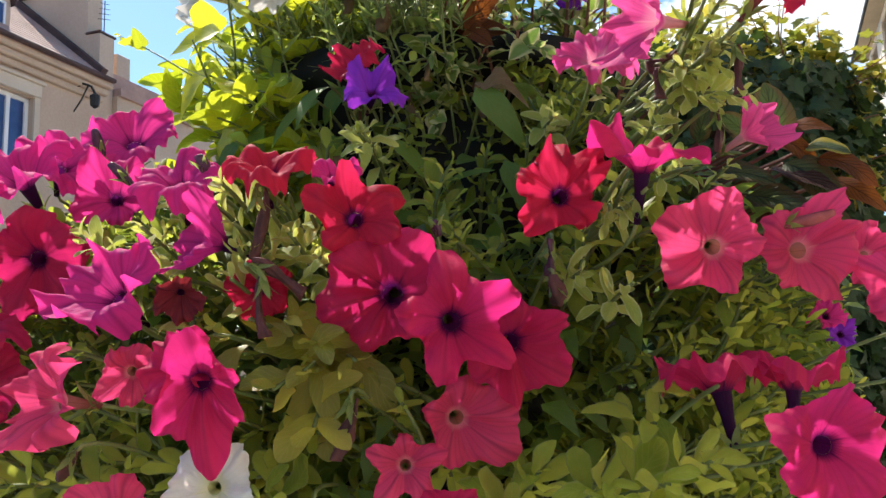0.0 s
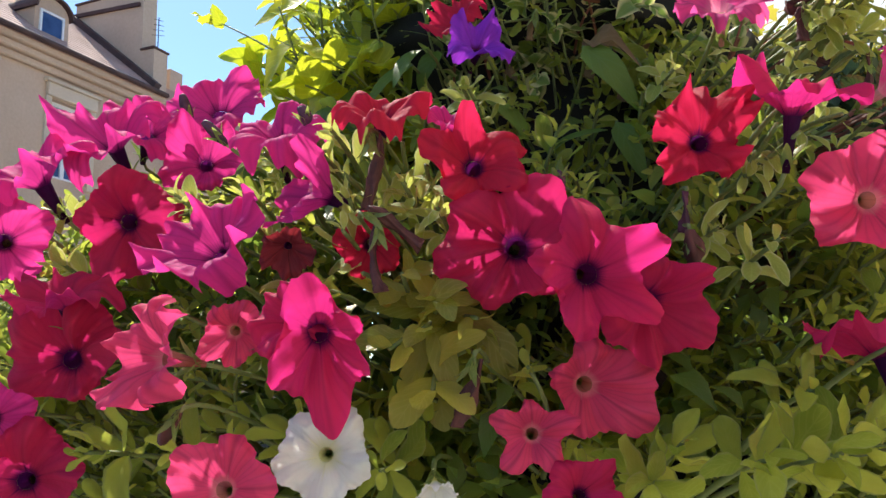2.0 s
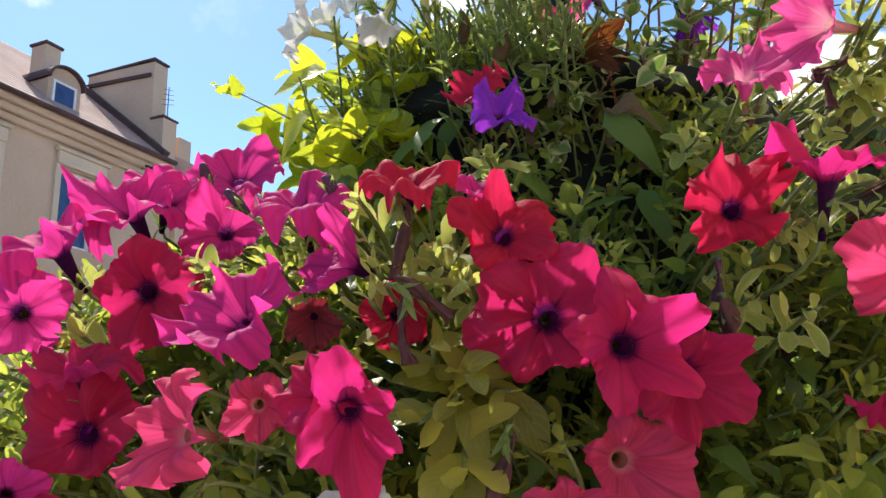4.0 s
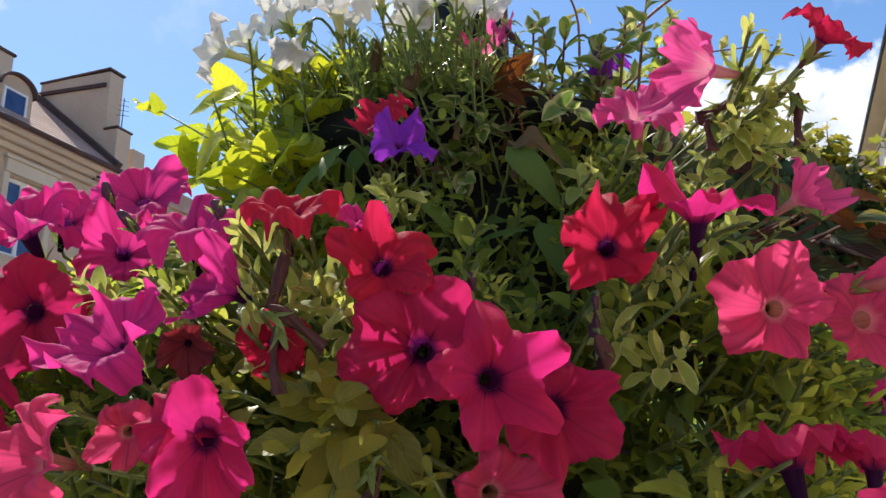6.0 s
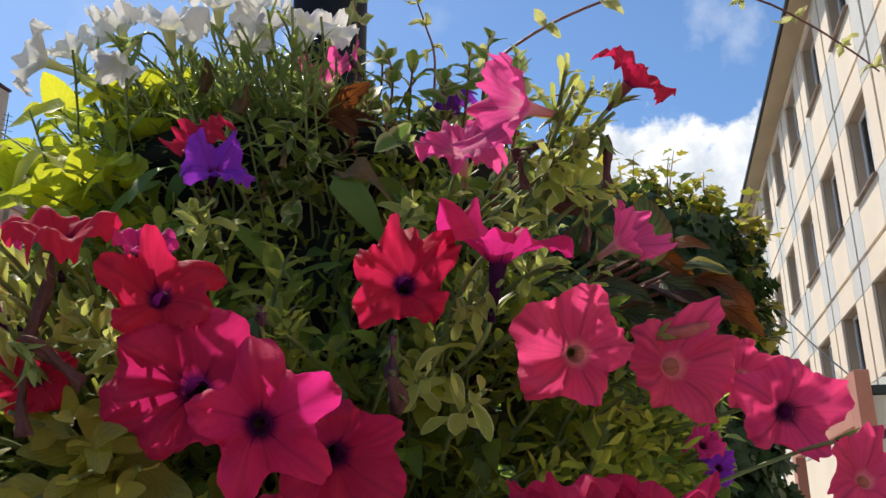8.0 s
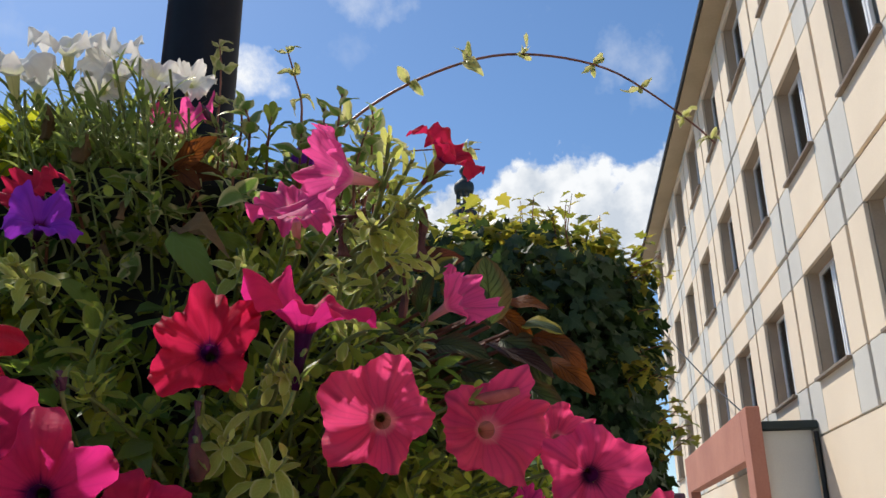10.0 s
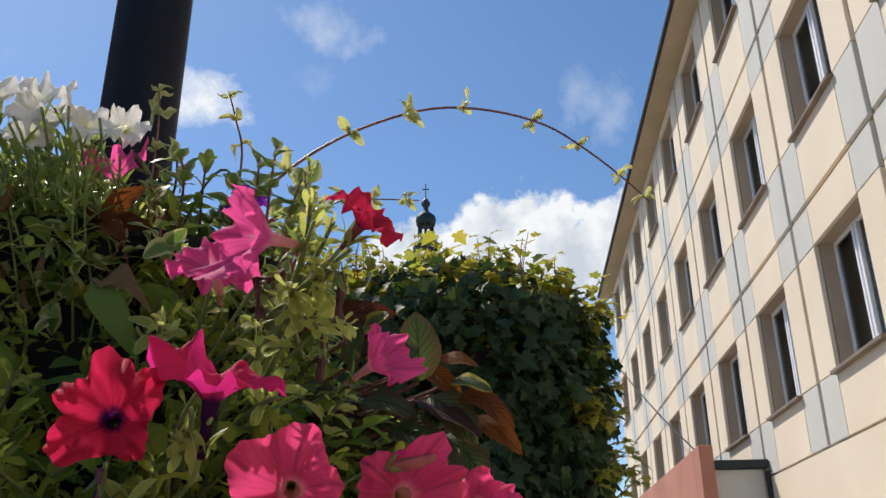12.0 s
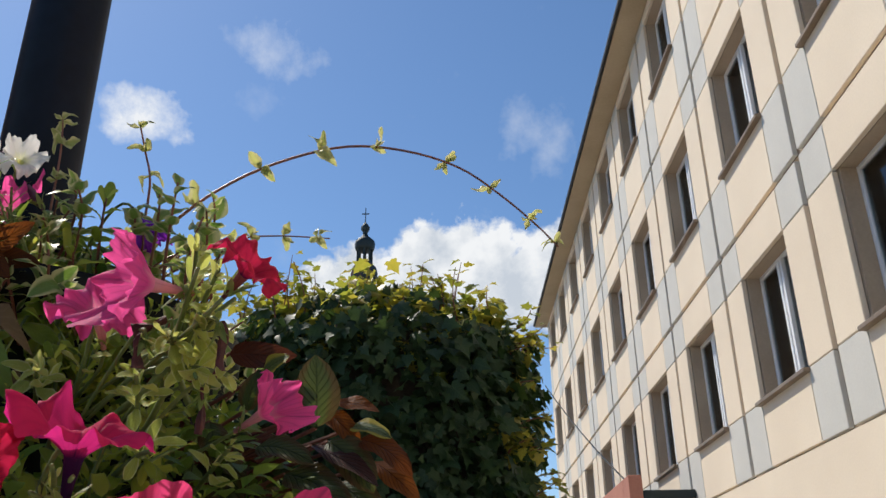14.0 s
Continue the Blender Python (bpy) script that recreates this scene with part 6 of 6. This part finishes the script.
for k in range(20):
    az, z = radians(rg.uniform(58, 88)), rg.uniform(1.54, 1.67)
    shoot(rg, coleus, away(az, 0.20, z - 0.03), away(az + rg.uniform(-.1, .1), rg.uniform(0.24, 0.30), z), RUDDY if rg.random() < 0.1 else COLEUS, 3, 0.042, 0.0016, M_STEM_RED, start=0.6, rise=0.6, small_tip=0.8)
# dry and single leaves
dry = tagged(new("dried_leaf"), "curled dry orange brown leaf caught in the growth", "leaf", "dried leaves")
dry.location = (-0.195, 0.632, 1.80)
for k, (d, sz) in enumerate((((0.5, -0.1, 0.35), 0.050), ((0.35, -0.3, -0.25), 0.045), ((0.7, 0.1, 0.0), 0.042), ((0.1, -0.2, 0.6), 0.036), ((-0.3, -0.2, 0.3), 0.034))):
    part("blade", RUSSETS[k % 4], parent=dry, at=set_leaf(Vector(d), Vector((0.25, -1, -0.05 + 0.1 * k)), sz * 0.82, Vector((-0.02, 0.004 * k, -0.01))))
dry2 = tagged(new("dried_leaf"), "withered beige leaf lying in the foliage", "leaf", "dried leaves")
dry2.location = (-0.20, 0.612, 1.728)
part("blade", DRIES[2], parent=dry2, at=set_leaf(Vector((1, -0.15, -0.10)), Vector((0, -0.6, 0.8)), 0.042, Vector((0, 0, 0))))
for k in range(14):
    az, z = radians(rg.uniform(-60, 60)), rg.uniform(1.40, 1.84)
    o = tagged(new("dried_leaf"), "small shrivelled brown leaf caught in the growth", "leaf", "dried leaves")
    o.location = away(az, reach(z) - 0.045, z)
    part("blade", rg.choice(DRIES), parent=o, at=set_leaf(Vector((rg.uniform(-.6, .6), -0.4, -0.8)), Vector((rg.uniform(-1, 1), -0.8, 0.3)), rg.uniform(0.014, 0.024), Vector((0, 0, 0))))


# ---- the ivy-covered column behind ----
IX, IY, IR, IT = -0.27, 4.35, 0.76, 3.02
ivy = tagged(new("ivy_column"), "tall column overgrown with dark ivy and yellowing young shoots", "ivy")
ivy.location = (IX, IY, 0)
# an added dark solid gives the shade seen between the ivy leaves
part("core", lathe(bmesh.new(), [(IR * 0.86, 0), (IR * 0.86, IT - 0.25), (IR * 0.6, IT - 0.08), (0.1, IT - 0.03)], 24), M_SOIL_AND_SHADE, ivy, "dark solid core standing in for the shade inside the ivy")
ivy_t = [(np.array([v.co[:] for v in me.vertices]), [tuple(p.vertices) for p in me.polygons], [tuple(l.uv) for l in me.uv_layers[0].data]) for me in (lobed_mesh("ivy_leaf", M_IVY, s) for s in range(4))]
poses = []
while len(poses) < 15000:
    a, z = rg.uniform(-3.14, 3.14), (rg.uniform(0.05, IT + 0.05) if rg.random() < 0.5 else rg.uniform(1.5, IT + 0.05))
    lump = 0.09 * noise.noise(Vector((a * 2.2, z * 2.5, 3.1)))
    r = IR * (1.0 if z < IT - 0.25 else math.sqrt(max(0.02, 1 - ((z - IT + 0.25) / 0.32) ** 2))) + lump + rg.uniform(-0.11, 0.07)
    if z > IT - 0.2:
        r *= math.sqrt(rg.uniform(0.1, 1))
    out = Vector((math.sin(a), -math.cos(a), 0))
    p = out * r + Vector((0, 0, z))
    d = Vector((rg.uniform(-1, 1), rg.uniform(-1, 1), rg.uniform(-1.1, -0.3))) + out * rg.uniform(0.1, 0.9)
    up = out + Vector((rg.uniform(-.9, .9), rg.uniform(-.9, .9), rg.uniform(-.3, 1.1)))
    poses.append(set_leaf(d, up, rg.uniform(0.035, 0.095), p))
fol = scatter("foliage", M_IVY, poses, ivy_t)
fol.parent = ivy
fol["kind"] = "stuff"
poses = []
while len(poses) < 3000:
    a, q = rg.uniform(0, 6.28), math.sqrt(rg.uniform(0.15, 0.95))
    x, y = math.sin(a) * IR * q, -math.cos(a) * IR * q
    z = IT - 0.06 - 0.22 * q ** 3 + 0.22 * noise.noise(Vector((x * 4, y * 4, 1.7))) + rg.uniform(-0.24, 0.06) + 0.20 * rg.random() ** 3
    poses.append(set_leaf(Vector((rg.uniform(-1, 1), rg.uniform(-1, 1), rg.uniform(-.7, .3))), Vector((rg.uniform(-.6, .6), rg.uniform(-.9, .3), 1)), rg.uniform(0.05, 0.088), Vector((x, y, z))))
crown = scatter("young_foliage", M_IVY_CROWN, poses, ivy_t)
crown.parent = ivy
crown["kind"], crown["label"] = "stuff", "yellow green young ivy leaves on top"
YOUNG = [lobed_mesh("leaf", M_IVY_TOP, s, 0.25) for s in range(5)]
for k in range(84):
    if k < 62:
        a, q = rg.uniform(-2.0, 2.0), math.sqrt(rg.uniform(0.05, 0.95))
        foot = Vector((math.sin(a) * IR * q, -math.cos(a) * IR * q, IT - 0.14 - 0.10 * q))
        tip = foot + Vector((rg.uniform(-.06, .06), rg.uniform(-.06, .06), rg.uniform(0.20, 0.50) * (1.05 - 0.3 * q)))
    else:
        a, z = rg.uniform(0.9, 1.7), rg.uniform(1.9, IT - 0.1)
        foot = Vector((math.sin(a) * IR, -math.cos(a) * IR, z))
        tip = foot + Vector((math.sin(a) * rg.uniform(0.08, 0.2), -0.05, rg.uniform(0.0, 0.14)))
    pts = bezier(foot, (foot + tip) / 2 + Vector((rg.uniform(-.06, .06), rg.uniform(-.04, .04), 0.02)), tip, 6)
    st = part("young_shoot", tube(bmesh.new(), pts, [0.004, 0.0038, 0.0035, 0.003, 0.0027, 0.0022, 0.0015], 5), M_STEM_RED, ivy)
    for i in range(10):
        p = pts[min(6, 1 + i * 6 // 10)]
        d = Vector((rg.uniform(-1, 1), rg.uniform(-1, 1), rg.uniform(-.5, .4)))
        p = p + d.normalized() * rg.uniform(0.01, 0.045)
        part("leaf", rg.choice(YOUNG), parent=st, at=set_leaf(d, Vector((rg.uniform(-.4, .4), rg.uniform(-.8, .3), 1)), rg.uniform(0.05, 0.088) * (1 - 0.03 * i), p + Vector((rg.uniform(-.02, .02), rg.uniform(-.02, .02), rg.uniform(-.02, .02)))))
